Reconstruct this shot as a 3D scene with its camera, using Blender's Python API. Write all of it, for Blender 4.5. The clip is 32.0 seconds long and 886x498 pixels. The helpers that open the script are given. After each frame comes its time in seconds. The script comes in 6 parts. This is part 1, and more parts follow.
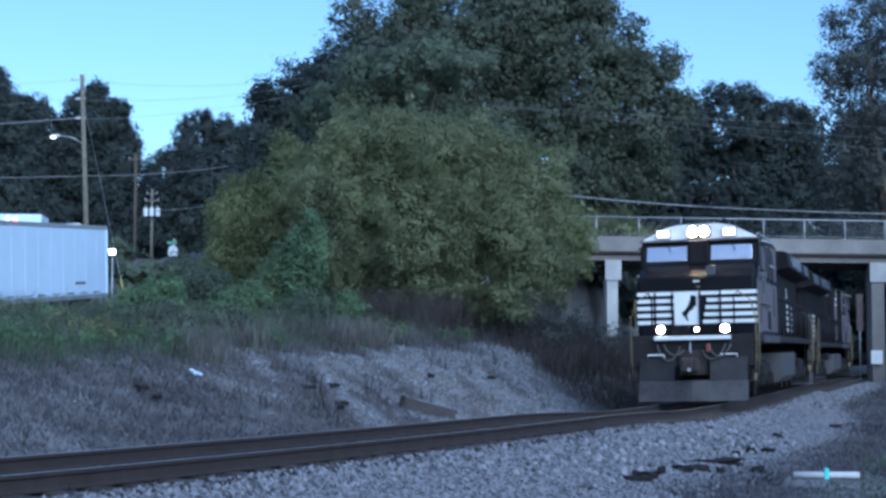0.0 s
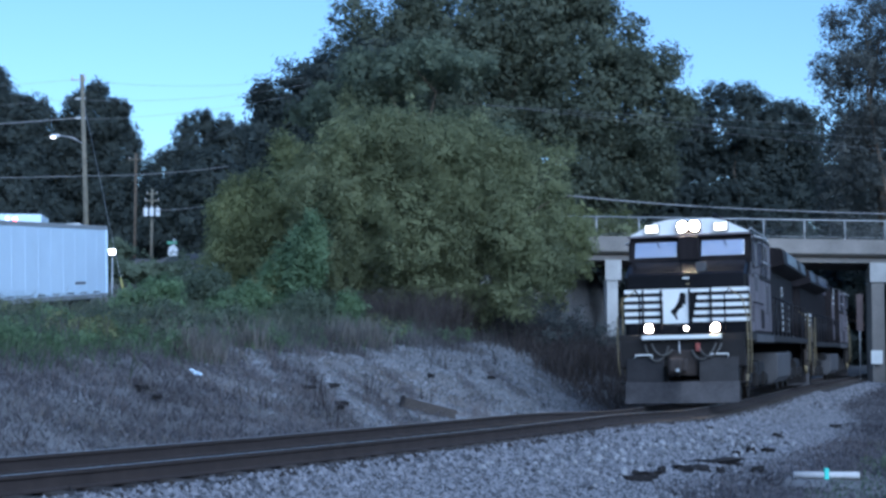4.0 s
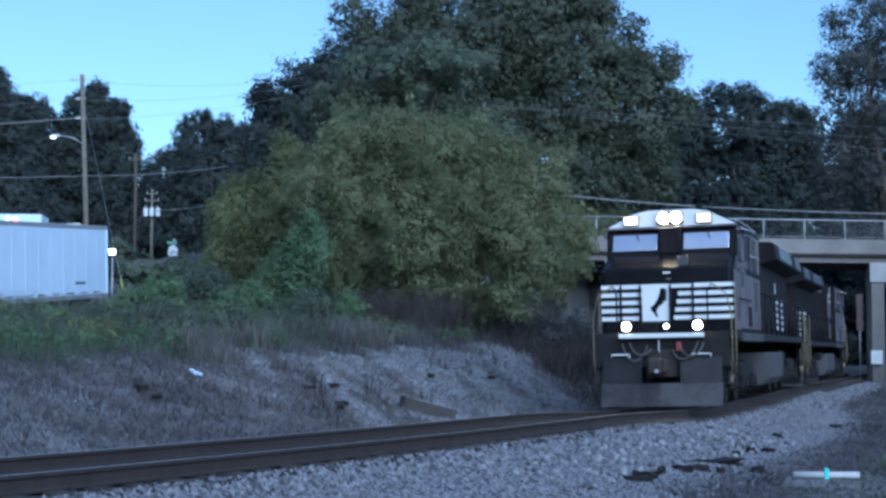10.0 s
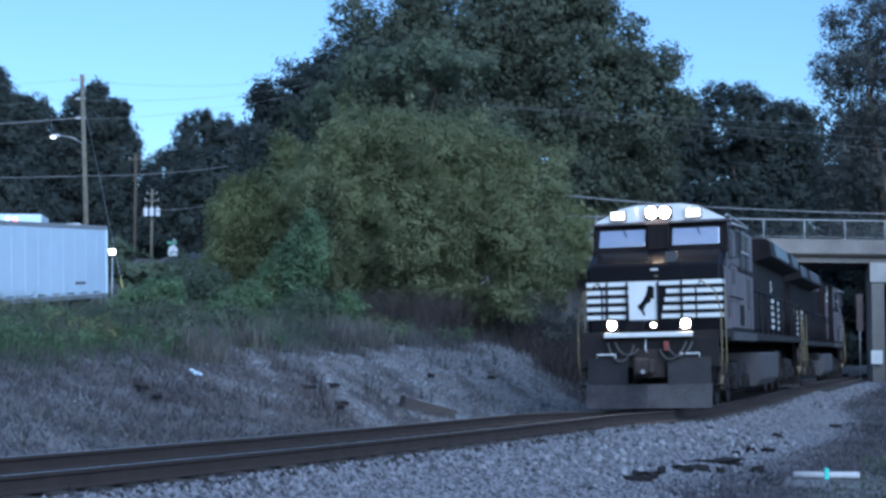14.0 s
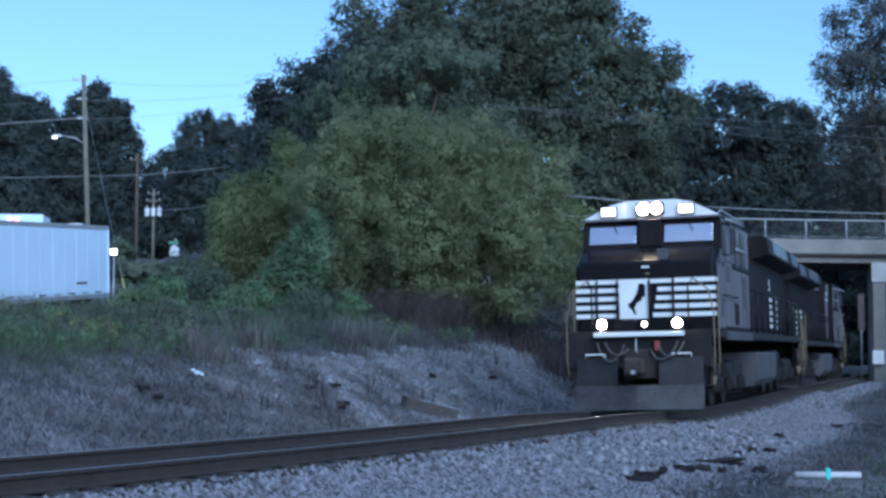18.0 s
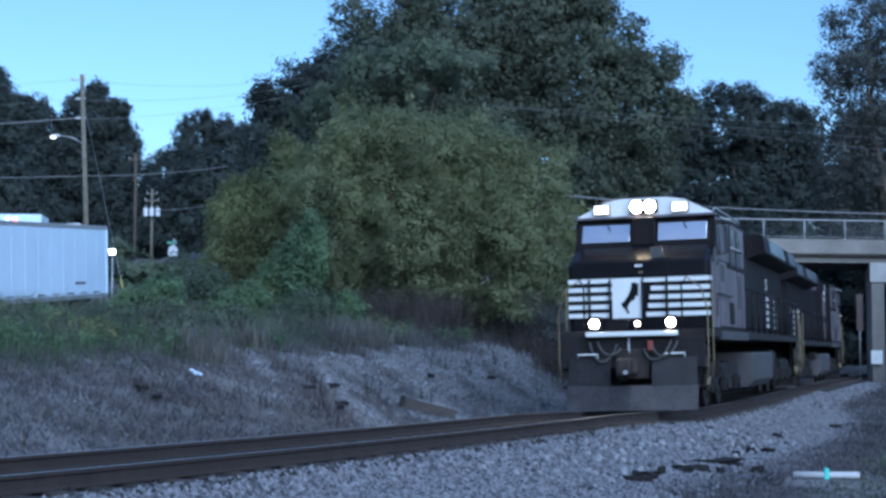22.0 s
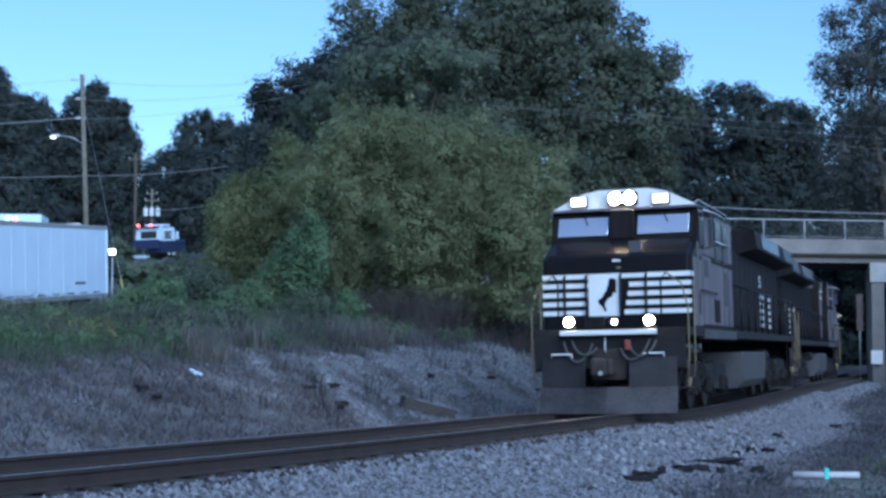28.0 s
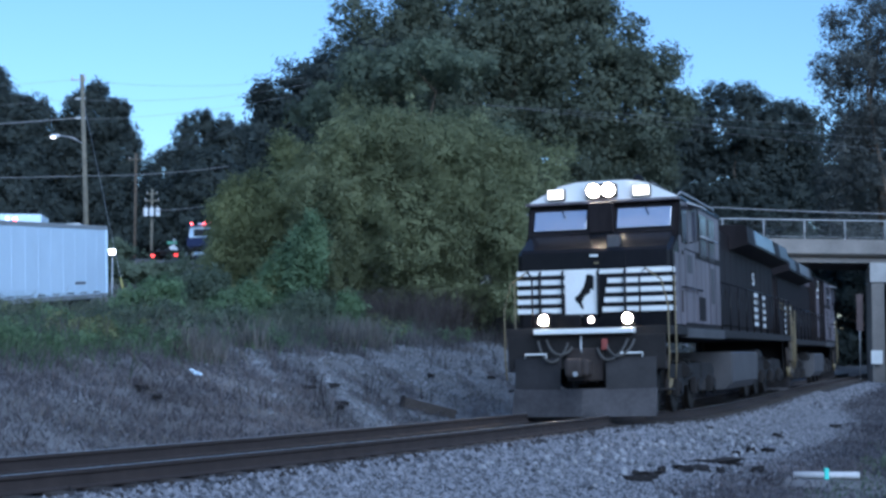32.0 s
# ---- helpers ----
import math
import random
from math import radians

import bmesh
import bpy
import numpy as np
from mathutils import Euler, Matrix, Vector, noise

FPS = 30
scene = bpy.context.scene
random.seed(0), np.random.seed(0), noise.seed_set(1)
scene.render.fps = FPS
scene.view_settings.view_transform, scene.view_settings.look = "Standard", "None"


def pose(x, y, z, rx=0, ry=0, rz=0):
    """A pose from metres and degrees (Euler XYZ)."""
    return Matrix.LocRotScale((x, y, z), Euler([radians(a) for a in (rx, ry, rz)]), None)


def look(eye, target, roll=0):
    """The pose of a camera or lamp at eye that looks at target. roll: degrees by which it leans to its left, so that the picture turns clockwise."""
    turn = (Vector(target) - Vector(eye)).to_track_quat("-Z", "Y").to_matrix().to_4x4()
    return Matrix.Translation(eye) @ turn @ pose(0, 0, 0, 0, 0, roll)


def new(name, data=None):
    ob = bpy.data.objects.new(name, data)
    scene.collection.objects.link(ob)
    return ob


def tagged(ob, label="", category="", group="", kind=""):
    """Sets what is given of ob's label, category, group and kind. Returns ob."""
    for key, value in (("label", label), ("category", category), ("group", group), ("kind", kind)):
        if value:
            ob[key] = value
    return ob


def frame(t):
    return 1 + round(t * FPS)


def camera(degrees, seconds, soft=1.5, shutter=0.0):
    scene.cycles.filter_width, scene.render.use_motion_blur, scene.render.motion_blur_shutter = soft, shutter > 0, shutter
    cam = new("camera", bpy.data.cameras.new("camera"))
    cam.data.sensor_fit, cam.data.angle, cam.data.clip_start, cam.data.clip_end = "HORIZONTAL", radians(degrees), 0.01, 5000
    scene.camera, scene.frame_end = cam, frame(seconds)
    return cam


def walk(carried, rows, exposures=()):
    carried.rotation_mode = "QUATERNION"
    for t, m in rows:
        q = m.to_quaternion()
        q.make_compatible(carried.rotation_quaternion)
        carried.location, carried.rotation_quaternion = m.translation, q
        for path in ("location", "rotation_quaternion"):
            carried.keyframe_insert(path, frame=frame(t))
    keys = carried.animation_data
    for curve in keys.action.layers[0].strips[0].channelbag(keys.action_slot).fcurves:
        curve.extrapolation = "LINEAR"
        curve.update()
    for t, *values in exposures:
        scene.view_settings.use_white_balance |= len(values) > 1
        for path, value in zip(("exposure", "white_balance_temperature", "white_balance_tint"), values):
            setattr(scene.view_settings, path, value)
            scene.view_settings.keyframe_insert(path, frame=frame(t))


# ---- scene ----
# The camera stands still on its tripod; a nudge shakes it once.
cam = camera(32.40, 32.0, soft=2.9)
EYE = (0.0, 0.0, 1.16)


def cam_pose(yaw=0.0):
    return pose(EYE[0], EYE[1], EYE[2], 93.80, 0, yaw)


walk(cam, [(0.0, cam_pose()), (17.8, cam_pose()), (18.0, cam_pose(0.055)), (18.2, cam_pose()), (32.0, cam_pose())],
     exposures=[(0.0, 0.60, 5720, 16), (8.0, 0.55, 5710, 16), (20.0, 0.52, 5700, 16), (32.0, 0.5, 5700, 16)])

# ---------------------------------------------------------------- light
world = bpy.data.worlds.new("dusk_sky")
scene.world = world
world.use_nodes = True
wn, wl = world.node_tree.nodes, world.node_tree.links
sky = wn.new("ShaderNodeTexSky")
sky.sky_type = "NISHITA"
sky.sun_disc = False
sky.sun_elevation = radians(12.0)
sky.sun_rotation = radians(160)
sky.air_density = 1.0
sky.dust_density = 0.2
sky.ozone_density = 4.1
wl.new(sky.outputs[0], wn["Background"].inputs[0])
wn["Background"].inputs[1].default_value = 0.15

sun = new("sun", bpy.data.lights.new("sun", "SUN"))
sun.data.energy = 2.8
sun.data.angle = radians(60)
sun.data.color = (0.66, 0.84, 0.98)
sun.matrix_world = look((21, -57, 36), (0, 0, 0))

# ---------------------------------------------------------------- materials


def mat(name, col, rough=0.8, metal=0.0, var=0.25, scale=3.0, fine=40.0, bump=0.3, islands=0.0, objects=0.0, tint=None, spec=0.4, dist=0.02):
    """A surface with broad stains, fine grain and relief; islands / objects vary the shade piece by piece."""
    m = bpy.data.materials.new(name)
    m.use_nodes = True
    n, l = m.node_tree.nodes, m.node_tree.links
    b = n["Principled BSDF"]
    tc = n.new("ShaderNodeTexCoord")
    big, small = n.new("ShaderNodeTexNoise"), n.new("ShaderNodeTexNoise")
    big.inputs["Scale"].default_value, big.inputs["Detail"].default_value = scale, 4
    small.inputs["Scale"].default_value, small.inputs["Detail"].default_value = fine, 3
    l.new(tc.outputs["Object"], big.inputs["Vector"])
    l.new(tc.outputs["Object"], small.inputs["Vector"])
    add = n.new("ShaderNodeMath")
    add.operation = "MULTIPLY_ADD"
    l.new(small.outputs[0], add.inputs[0])
    add.inputs[1].default_value = 0.45
    l.new(big.outputs[0], add.inputs[2])
    fac = add.outputs[0]
    if islands or objects:
        if islands:
            src = n.new("ShaderNodeNewGeometry").outputs["Random Per Island"]
        else:
            src = n.new("ShaderNodeObjectInfo").outputs["Random"]
        mr = n.new("ShaderNodeMath")
        mr.operation = "MULTIPLY_ADD"
        l.new(src, mr.inputs[0])
        mr.inputs[1].default_value = (islands or objects)
        l.new(fac, mr.inputs[2])
        sh = n.new("ShaderNodeMath")
        sh.operation = "SUBTRACT"
        l.new(mr.outputs[0], sh.inputs[0])
        sh.inputs[1].default_value = (islands or objects) * 0.5
        fac = sh.outputs[0]
    ramp = n.new("ShaderNodeValToRGB")
    lo = [c * (1 - var) for c in col]
    hi = [min(1.0, c * (1 + var)) for c in (tint or col)]
    ramp.color_ramp.elements[0].position, ramp.color_ramp.elements[1].position = 0.35, 1.0
    ramp.color_ramp.elements[0].color, ramp.color_ramp.elements[1].color = (*lo, 1), (*hi, 1)
    l.new(fac, ramp.inputs[0])
    l.new(ramp.outputs[0], b.inputs["Base Color"])
    b.inputs["Roughness"].default_value, b.inputs["Metallic"].default_value = rough, metal
    b.inputs["Specular IOR Level"].default_value = spec
    if bump:
        bp = n.new("ShaderNodeBump")
        bp.inputs["Strength"].default_value, bp.inputs["Distance"].default_value = bump, dist
        l.new(small.outputs[0], bp.inputs["Height"])
        l.new(bp.outputs[0], b.inputs["Normal"])
    return m


def glow(name, col, strength):
    m = bpy.data.materials.new(name)
    m.use_nodes = True
    b = m.node_tree.nodes["Principled BSDF"]
    b.inputs["Base Color"].default_value = (*col, 1)
    b.inputs["Emission Color"].default_value = (*col, 1)
    b.inputs["Emission Strength"].default_value = strength
    b.inputs["Roughness"].default_value = 0.2
    return m


def leaf_mat(name, dark, light, islands=0.55):
    """Matt leaves that let some light through."""
    m = mat(name, dark, rough=0.65, var=0.3, scale=0.45, fine=1.9, bump=0, islands=islands, tint=light, spec=0.2)
    n, l = m.node_tree.nodes, m.node_tree.links
    tr, mix = n.new("ShaderNodeBsdfTranslucent"), n.new("ShaderNodeMixShader")
    ramp = [k for k in n if k.type == "VALTORGB"][0]
    l.new(ramp.outputs[0], tr.inputs[0])
    mix.inputs[0].default_value = 0.48
    l.new(n["Principled BSDF"].outputs[0], mix.inputs[1])
    l.new(tr.outputs[0], mix.inputs[2])
    l.new(mix.outputs[0], n["Material Output"].inputs[0])
    return m


def glass_mat(name, col=(0.02, 0.025, 0.03), rough=0.05):
    m = bpy.data.materials.new(name)
    m.use_nodes = True
    b = m.node_tree.nodes["Principled BSDF"]
    b.inputs["Base Color"].default_value = (*col, 1)
    b.inputs["Roughness"].default_value = rough
    b.inputs["Specular IOR Level"].default_value = 0.8
    return m


M_RUBBLE = mat("dusty_grey_rubble", (0.120, 0.126, 0.134), rough=0.95, var=0.35, scale=8, fine=60, bump=0.2, islands=0.8, tint=(0.180, 0.186, 0.204))
M_RUBBLE_BED = mat("fine_grey_grit", (0.082, 0.085, 0.092), rough=0.95, var=0.4, scale=1.6, fine=26, bump=0.7, tint=(0.15, 0.153, 0.163), dist=0.03)
M_STONE = mat("crushed_granite", (0.082, 0.086, 0.098), rough=0.9, var=0.45, scale=8, fine=60, bump=0.2, islands=0.8, tint=(0.164, 0.163, 0.179))
M_SLEEPER = mat("creosoted_timber", (0.050, 0.041, 0.036), rough=0.85, var=0.4, scale=6, fine=50, bump=0.5, objects=0.4)
M_RAIL_RUST = mat("rusty_rail_steel", (0.036, 0.026, 0.024), rough=0.85, metal=0.0, var=0.35, scale=5, fine=60)
M_RAIL_TOP = mat("polished_rail_steel", (0.52, 0.49, 0.46), rough=0.35, metal=0.9, var=0.1, scale=2, fine=30, bump=0.05)
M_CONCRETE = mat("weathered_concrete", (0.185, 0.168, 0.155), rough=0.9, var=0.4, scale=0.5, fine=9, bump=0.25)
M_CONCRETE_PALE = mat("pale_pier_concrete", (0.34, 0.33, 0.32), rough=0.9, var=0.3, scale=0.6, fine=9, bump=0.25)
M_CONCRETE_DARK = mat("shaded_girder_concrete", (0.13, 0.115, 0.10), rough=0.9, var=0.35, scale=0.7, fine=9, bump=0.25)
M_GALV = mat("galvanised_steel", (0.45, 0.46, 0.47), rough=0.5, metal=0.7, var=0.15, scale=3, fine=30, bump=0.1)
M_POLE = mat("weathered_pole_timber", (0.155, 0.14, 0.11), rough=0.9, var=0.3, scale=2, fine=22, bump=0.4)
M_BARK = mat("rough_bark", (0.10, 0.075, 0.055), rough=0.95, var=0.4, scale=2, fine=16, bump=0.8, dist=0.05)
# white panels with the sky's blue reflection put into their colour
M_WHITE_PANEL = mat("sky_tinted_white_panel", (0.64, 0.79, 0.93), rough=0.45, var=0.06, scale=0.6, fine=8, bump=0.05)
M_WIRE = mat("wire_aluminium", (0.28, 0.28, 0.29), rough=0.5, metal=0.4, var=0.1)

# ---------------------------------------------------------------- meshes


def fast_mesh(name, verts, faces, material, smooth=False):
    """A mesh from arrays of vertices and of faces with one corner count."""
    verts, faces = np.asarray(verts, dtype=np.float32), np.asarray(faces, dtype=np.int32)
    me = bpy.data.meshes.new(name)
    k = faces.shape[1]
    me.vertices.add(len(verts))
    me.vertices.foreach_set("co", verts.ravel())
    me.loops.add(faces.size)
    me.loops.foreach_set("vertex_index", faces.ravel())
    me.polygons.add(len(faces))
    me.polygons.foreach_set("loop_start", np.arange(0, faces.size, k, dtype=np.int32))
    me.polygons.foreach_set("use_smooth", np.full(len(faces), smooth))
    me.update(calc_edges=True)
    me.materials.append(material)
    return me


def part(name, bm, material, parent=None, label="", m=None):
    """Links a bmesh as one mesh object under parent."""
    me = bpy.data.meshes.new(name)
    bm.normal_update()
    bm.to_mesh(me)
    bm.free()
    for mm in (material if isinstance(material, (list, tuple)) else [material]):
        me.materials.append(mm)
    ob = new(name, me)
    if parent is not None:
        ob.parent = parent
    if m is not None:
        ob.matrix_basis = m
    if label:
        ob["label"] = label
    return ob


def thing(name, m=None, label="", category="", group="", kind=""):
    ob = new(name)
    if m is not None:
        ob.matrix_basis = m
    return tagged(ob, label, category, group, kind)


def add_box(bm, x0, x1, y0, y1, z0, z1, bevel=0.0, mi=0):
    g = bmesh.ops.create_cube(bm, size=1.0, matrix=Matrix.Translation(((x0 + x1) / 2, (y0 + y1) / 2, (z0 + z1) / 2)) @ Matrix.Diagonal((x1 - x0, y1 - y0, z1 - z0, 1)))
    fs = {f for v in g["verts"] for f in v.link_faces}
    for f in fs:
        f.material_index = mi
    if bevel:
        es = list({e for v in g["verts"] for e in v.link_edges})
        r = bmesh.ops.bevel(bm, geom=es, offset=bevel, segments=2, affect="EDGES", profile=0.5)
        for f in r["faces"]:
            f.material_index = mi
    return bm


def box(x0, x1, y0, y1, z0, z1, bevel=0.0):
    return add_box(bmesh.new(), x0, x1, y0, y1, z0, z1, bevel)


def add_rod(bm, pts, r, sides=6, r1=None, caps=True):
    """A round bar along a line of points."""
    pts = [Vector(p) for p in pts]
    rings = []
    for i, p in enumerate(pts):
        d = (pts[min(i + 1, len(pts) - 1)] - pts[max(i - 1, 0)]).normalized()
        a = d.orthogonal().normalized() if abs(d.z) > 0.9 else d.cross(Vector((0, 0, 1))).normalized()
        b = d.cross(a)
        rr = r if r1 is None else r + (r1 - r) * i / (len(pts) - 1)
        rings.append([bm.verts.new(p + (a * math.cos(k * math.tau / sides) + b * math.sin(k * math.tau / sides)) * rr) for k in range(sides)])
    for u, v in zip(rings, rings[1:]):
        for k in range(sides):
            bm.faces.new((u[k], u[(k + 1) % sides], v[(k + 1) % sides], v[k])).smooth = True
    if caps:
        bm.faces.new(rings[0][::-1])
        bm.faces.new(rings[-1])
    return bm


def rod(pts, r, sides=6, r1=None):
    return add_rod(bmesh.new(), pts, r, sides, r1)


def add_prism(bm, profile, a, b, axis="x", mi=0):
    """Extrudes a closed outline from a to b along an axis. The outline holds the two other coordinates in order."""
    def place(p, t):
        return {"x": (t, p[0], p[1]), "y": (p[0], t, p[1]), "z": (p[0], p[1], t)}[axis]
    u = [bm.verts.new(place(p, a)) for p in profile]
    v = [bm.verts.new(place(p, b)) for p in profile]
    n = len(profile)
    fs = [bm.faces.new(u), bm.faces.new(v[::-1])]
    for i in range(n):
        fs.append(bm.faces.new((u[i], v[i], v[(i + 1) % n], u[(i + 1) % n])))
    for f in fs:
        f.material_index = mi
    bmesh.ops.recalc_face_normals(bm, faces=fs)
    return bm


def prism(profile, a, b, axis="x"):
    return add_prism(bmesh.new(), profile, a, b, axis)


def add_disc(bm, c, r, depth, axis="y", sides=20, bevel=0.0, mi=0):
    """A short round drum centred at c along an axis."""
    turn = {"x": pose(0, 0, 0, 0, 90, 0), "y": pose(0, 0, 0, 90, 0, 0), "z": Matrix.Identity(4)}[axis]
    g = bmesh.ops.create_cone(bm, cap_ends=True, segments=sides, radius1=r, radius2=r, depth=depth, matrix=Matrix.Translation(c) @ turn)
    for f in {f for v in g["verts"] for f in v.link_faces}:
        f.material_index = mi
    if bevel:
        es = [e for e in {e for v in g["verts"] for e in v.link_edges} if any(len(f.verts) > 4 for f in e.link_faces)]
        bmesh.ops.bevel(bm, geom=es, offset=bevel, segments=2, affect="EDGES")
    return bm


def disc(c, r, depth, axis="y", sides=20, bevel=0.0):
    return add_disc(bmesh.new(), c, r, depth, axis, sides, bevel)


# ---------------------------------------------------------------- the line of the track
# s runs along the track towards the viewer, d across it (positive on the viewer's side).
CANT, GRADE = 0.0199, 0.0042


def heading(s):
    return 0.2773 + 0.0071 * 6 * np.logaddexp(0, (s + 16.0) / 6) + 0.045 / (1 + np.exp((np.asarray(s) + 27.0) / 2.5))


S_AXIS = np.arange(-260.0, 60.01, 0.25)
_h = heading(S_AXIS + 0.125)
_x = np.concatenate([[0], np.cumsum(-np.sin(_h) * 0.25)])[:-1]
_y = np.concatenate([[0], np.cumsum(-np.cos(_h) * 0.25)])[:-1]
_i0 = int(round(260 / 0.25))
X_AXIS, Y_AXIS = _x - _x[_i0] + 2.698, _y - _y[_i0] + 28.568


def on_track(s):
    return float(np.interp(s, S_AXIS, X_AXIS)), float(np.interp(s, S_AXIS, Y_AXIS)), float(heading(s))


def dip(s):
    """The line lies a little lower past the bend."""
    return 0.125 * smooth(2.0, -6.0, s) - 0.015


def track_pose(s):
    """Pose on the rails' plane: x to the viewer's side, -y ahead, z up, leaning with the curve."""
    x, y, a = on_track(s)
    return Matrix.Translation((x, y, GRADE * s - dip(s))) @ Matrix.Rotation(-a, 4, "Z") @ Matrix.Rotation(-CANT + 0.035 * smooth(-4, 4, s), 4, "Y")


def track_coords(x, y):
    """s and d of points of the plan."""
    x, y = np.asarray(x, float), np.asarray(y, float)
    out_s, out_d = np.empty(x.shape), np.empty(x.shape)
    xs, ys, ss = X_AXIS[::4], Y_AXIS[::4], S_AXIS[::4]
    fx, fy = x.ravel(), y.ravel()
    rs, rd = np.empty(fx.size), np.empty(fx.size)
    for i in range(0, fx.size, 20000):
        qx, qy = fx[i:i + 20000, None], fy[i:i + 20000, None]
        k = np.argmin((qx - xs) ** 2 + (qy - ys) ** 2, axis=1)
        a = heading(ss[k])
        ex, ey = fx[i:i + 20000] - xs[k], fy[i:i + 20000] - ys[k]
        rs[i:i + 20000] = ss[k] - ex * np.sin(a) - ey * np.cos(a)
        rd[i:i + 20000] = ex * np.cos(a) - ey * np.sin(a)
    return rs.reshape(x.shape), rd.reshape(x.shape)


ROAD = [(60.0, 84.5), (30.0, 86.5), (8.0, 88.0), (-8.0, 99.0), (-18.5, 106.0), (-17.6, 130.0), (-27.0, 190.0), (-60.0, 330.0)]
SIDE_ROAD = [(-18.5, 106.0), (-28.0, 96.0), (-42.0, 93.0), (-90.0, 92.0), (-200.0, 95.0)]


def road_near(x, y):
    """Distance to the nearest road's line, and the place of the nearest point."""
    best, bx, by = np.full(np.shape(x), 1e9), np.zeros(np.shape(x)), np.zeros(np.shape(x))
    for line in (ROAD, SIDE_ROAD):
        for (ax, ay), (cx, cy) in zip(line, line[1:]):
            t = np.clip(((x - ax) * (cx - ax) + (y - ay) * (cy - ay)) / ((cx - ax) ** 2 + (cy - ay) ** 2), 0, 1)
            px, py = ax + t * (cx - ax), ay + t * (cy - ay)
            dd = np.hypot(x - px, y - py)
            bx, by = np.where(dd < best, px, bx), np.where(dd < best, py, by)
            best = np.minimum(best, dd)
    return best, bx, by


def smooth(a, b, v):
    t = np.clip((v - a) / (b - a), 0, 1)
    return t * t * (3 - 2 * t)


def wave(x, y, k, seed):
    return (np.sin(x * k + seed) * np.cos(y * k * 1.13 - seed * 2.1) + 0.5 * np.sin(x * k * 2.3 - y * k * 1.7 + seed * 3) + 0.3 * np.sin(x * k * 4.9 + y * k * 4.1 + seed)) / 1.8


def ground_z(x, y):
    x, y = np.asarray(x, float), np.asarray(y, float)
    s, d = track_coords(x, y)
    base = GRADE * np.clip(s, -80, 40) - dip(s) * smooth(-6.0, -2.0, d)
    z = np.full(x.shape, -0.42)
    z = np.where(d > 1.35, -0.42 - 0.26 * smooth(1.6, 3.8, d), z)
    z = np.where(d < -1.35, -0.42 - 0.08 * smooth(1.35, 2.3, -d), z)
    crest = 1.25 + 0.35 * smooth(0, -25, s) - 1.3 * smooth(-26, -48, s)
    bank = -0.50 + (crest + 0.50) * smooth(2.2, 9.0, -d) + (2.3 - crest) * smooth(9, 26, -d) + 1.2 * smooth(28, 45, -d)
    z = np.where(d < -2.2, bank, z)
    rough = 0.10 * wave(x, y, 1.1, 1.3) + 0.05 * wave(x, y, 2.9, 4.1)
    z = z + rough * smooth(2.3, 4.5, -d) + 0.25 * rough * smooth(2.0, 4.0, d)
    z = z + base + CANT * np.clip(d, -2.6, 2.6) * smooth(6.0, 2.6, np.abs(d))
    rd, rx, ry = road_near(x, y)
    rz = 7.1 + 2.4 * smooth(104, 134, ry)
    fill = rz - 0.55 * np.maximum(rd - 4.2, 0)
    side = smooth(7.6, 6.0, rx) + smooth(27.5, 29.5, rx)
    fill = np.where(side > 0, fill - 30 * (1 - side), -30)
    far = smooth(95, 150, y) * 7.0 * smooth(20, 50, np.abs(d)) - 6.0 * smooth(112, 96, y)
    z = np.maximum(z, far)
    return np.maximum(z, fill)


def gz(x, y):
    return float(ground_z(np.array([x]), np.array([y]))[0])

# ---------------------------------------------------------------- ground
M_GROUND = mat("gravelly_dry_soil", (0.080, 0.069, 0.066), rough=0.95, var=0.45, scale=0.55, fine=11, bump=0.8, tint=(0.155, 0.153, 0.156), dist=0.04)


def build_ground():
    gx = np.concatenate([-np.geomspace(1500, 46, 26), np.arange(-44, 44, 0.5), np.geomspace(46, 1500, 26)])
    gy = np.concatenate([[-1500, -600, -250, -100, -50, -25], np.arange(-12, 8, 2.0), np.arange(8, 72, 0.4), np.arange(72, 150, 1.5), np.geomspace(152, 2500, 24)])
    xx, yy = np.meshgrid(gx, gy)
    zz = ground_z(xx, yy)
    v = np.stack([xx, yy, zz], -1).reshape(-1, 3)
    r, c = len(gy), len(gx)
    i = (np.arange(r - 1)[:, None] * c + np.arange(c - 1)[None]).ravel()
    f = np.stack([i, i + 1, i + c + 1, i + c], -1)
    ob = new("ground", fast_mesh("ground", v, f, M_GROUND, True))
    tagged(ob, "gravelly dry soil bank beside the railway line", "ground", kind="structure")


build_ground()

# ---------------------------------------------------------------- foliage


def unit(rng, n):
    v = rng.normal(size=(n, 3))
    return v / np.linalg.norm(v, axis=1)[:, None]


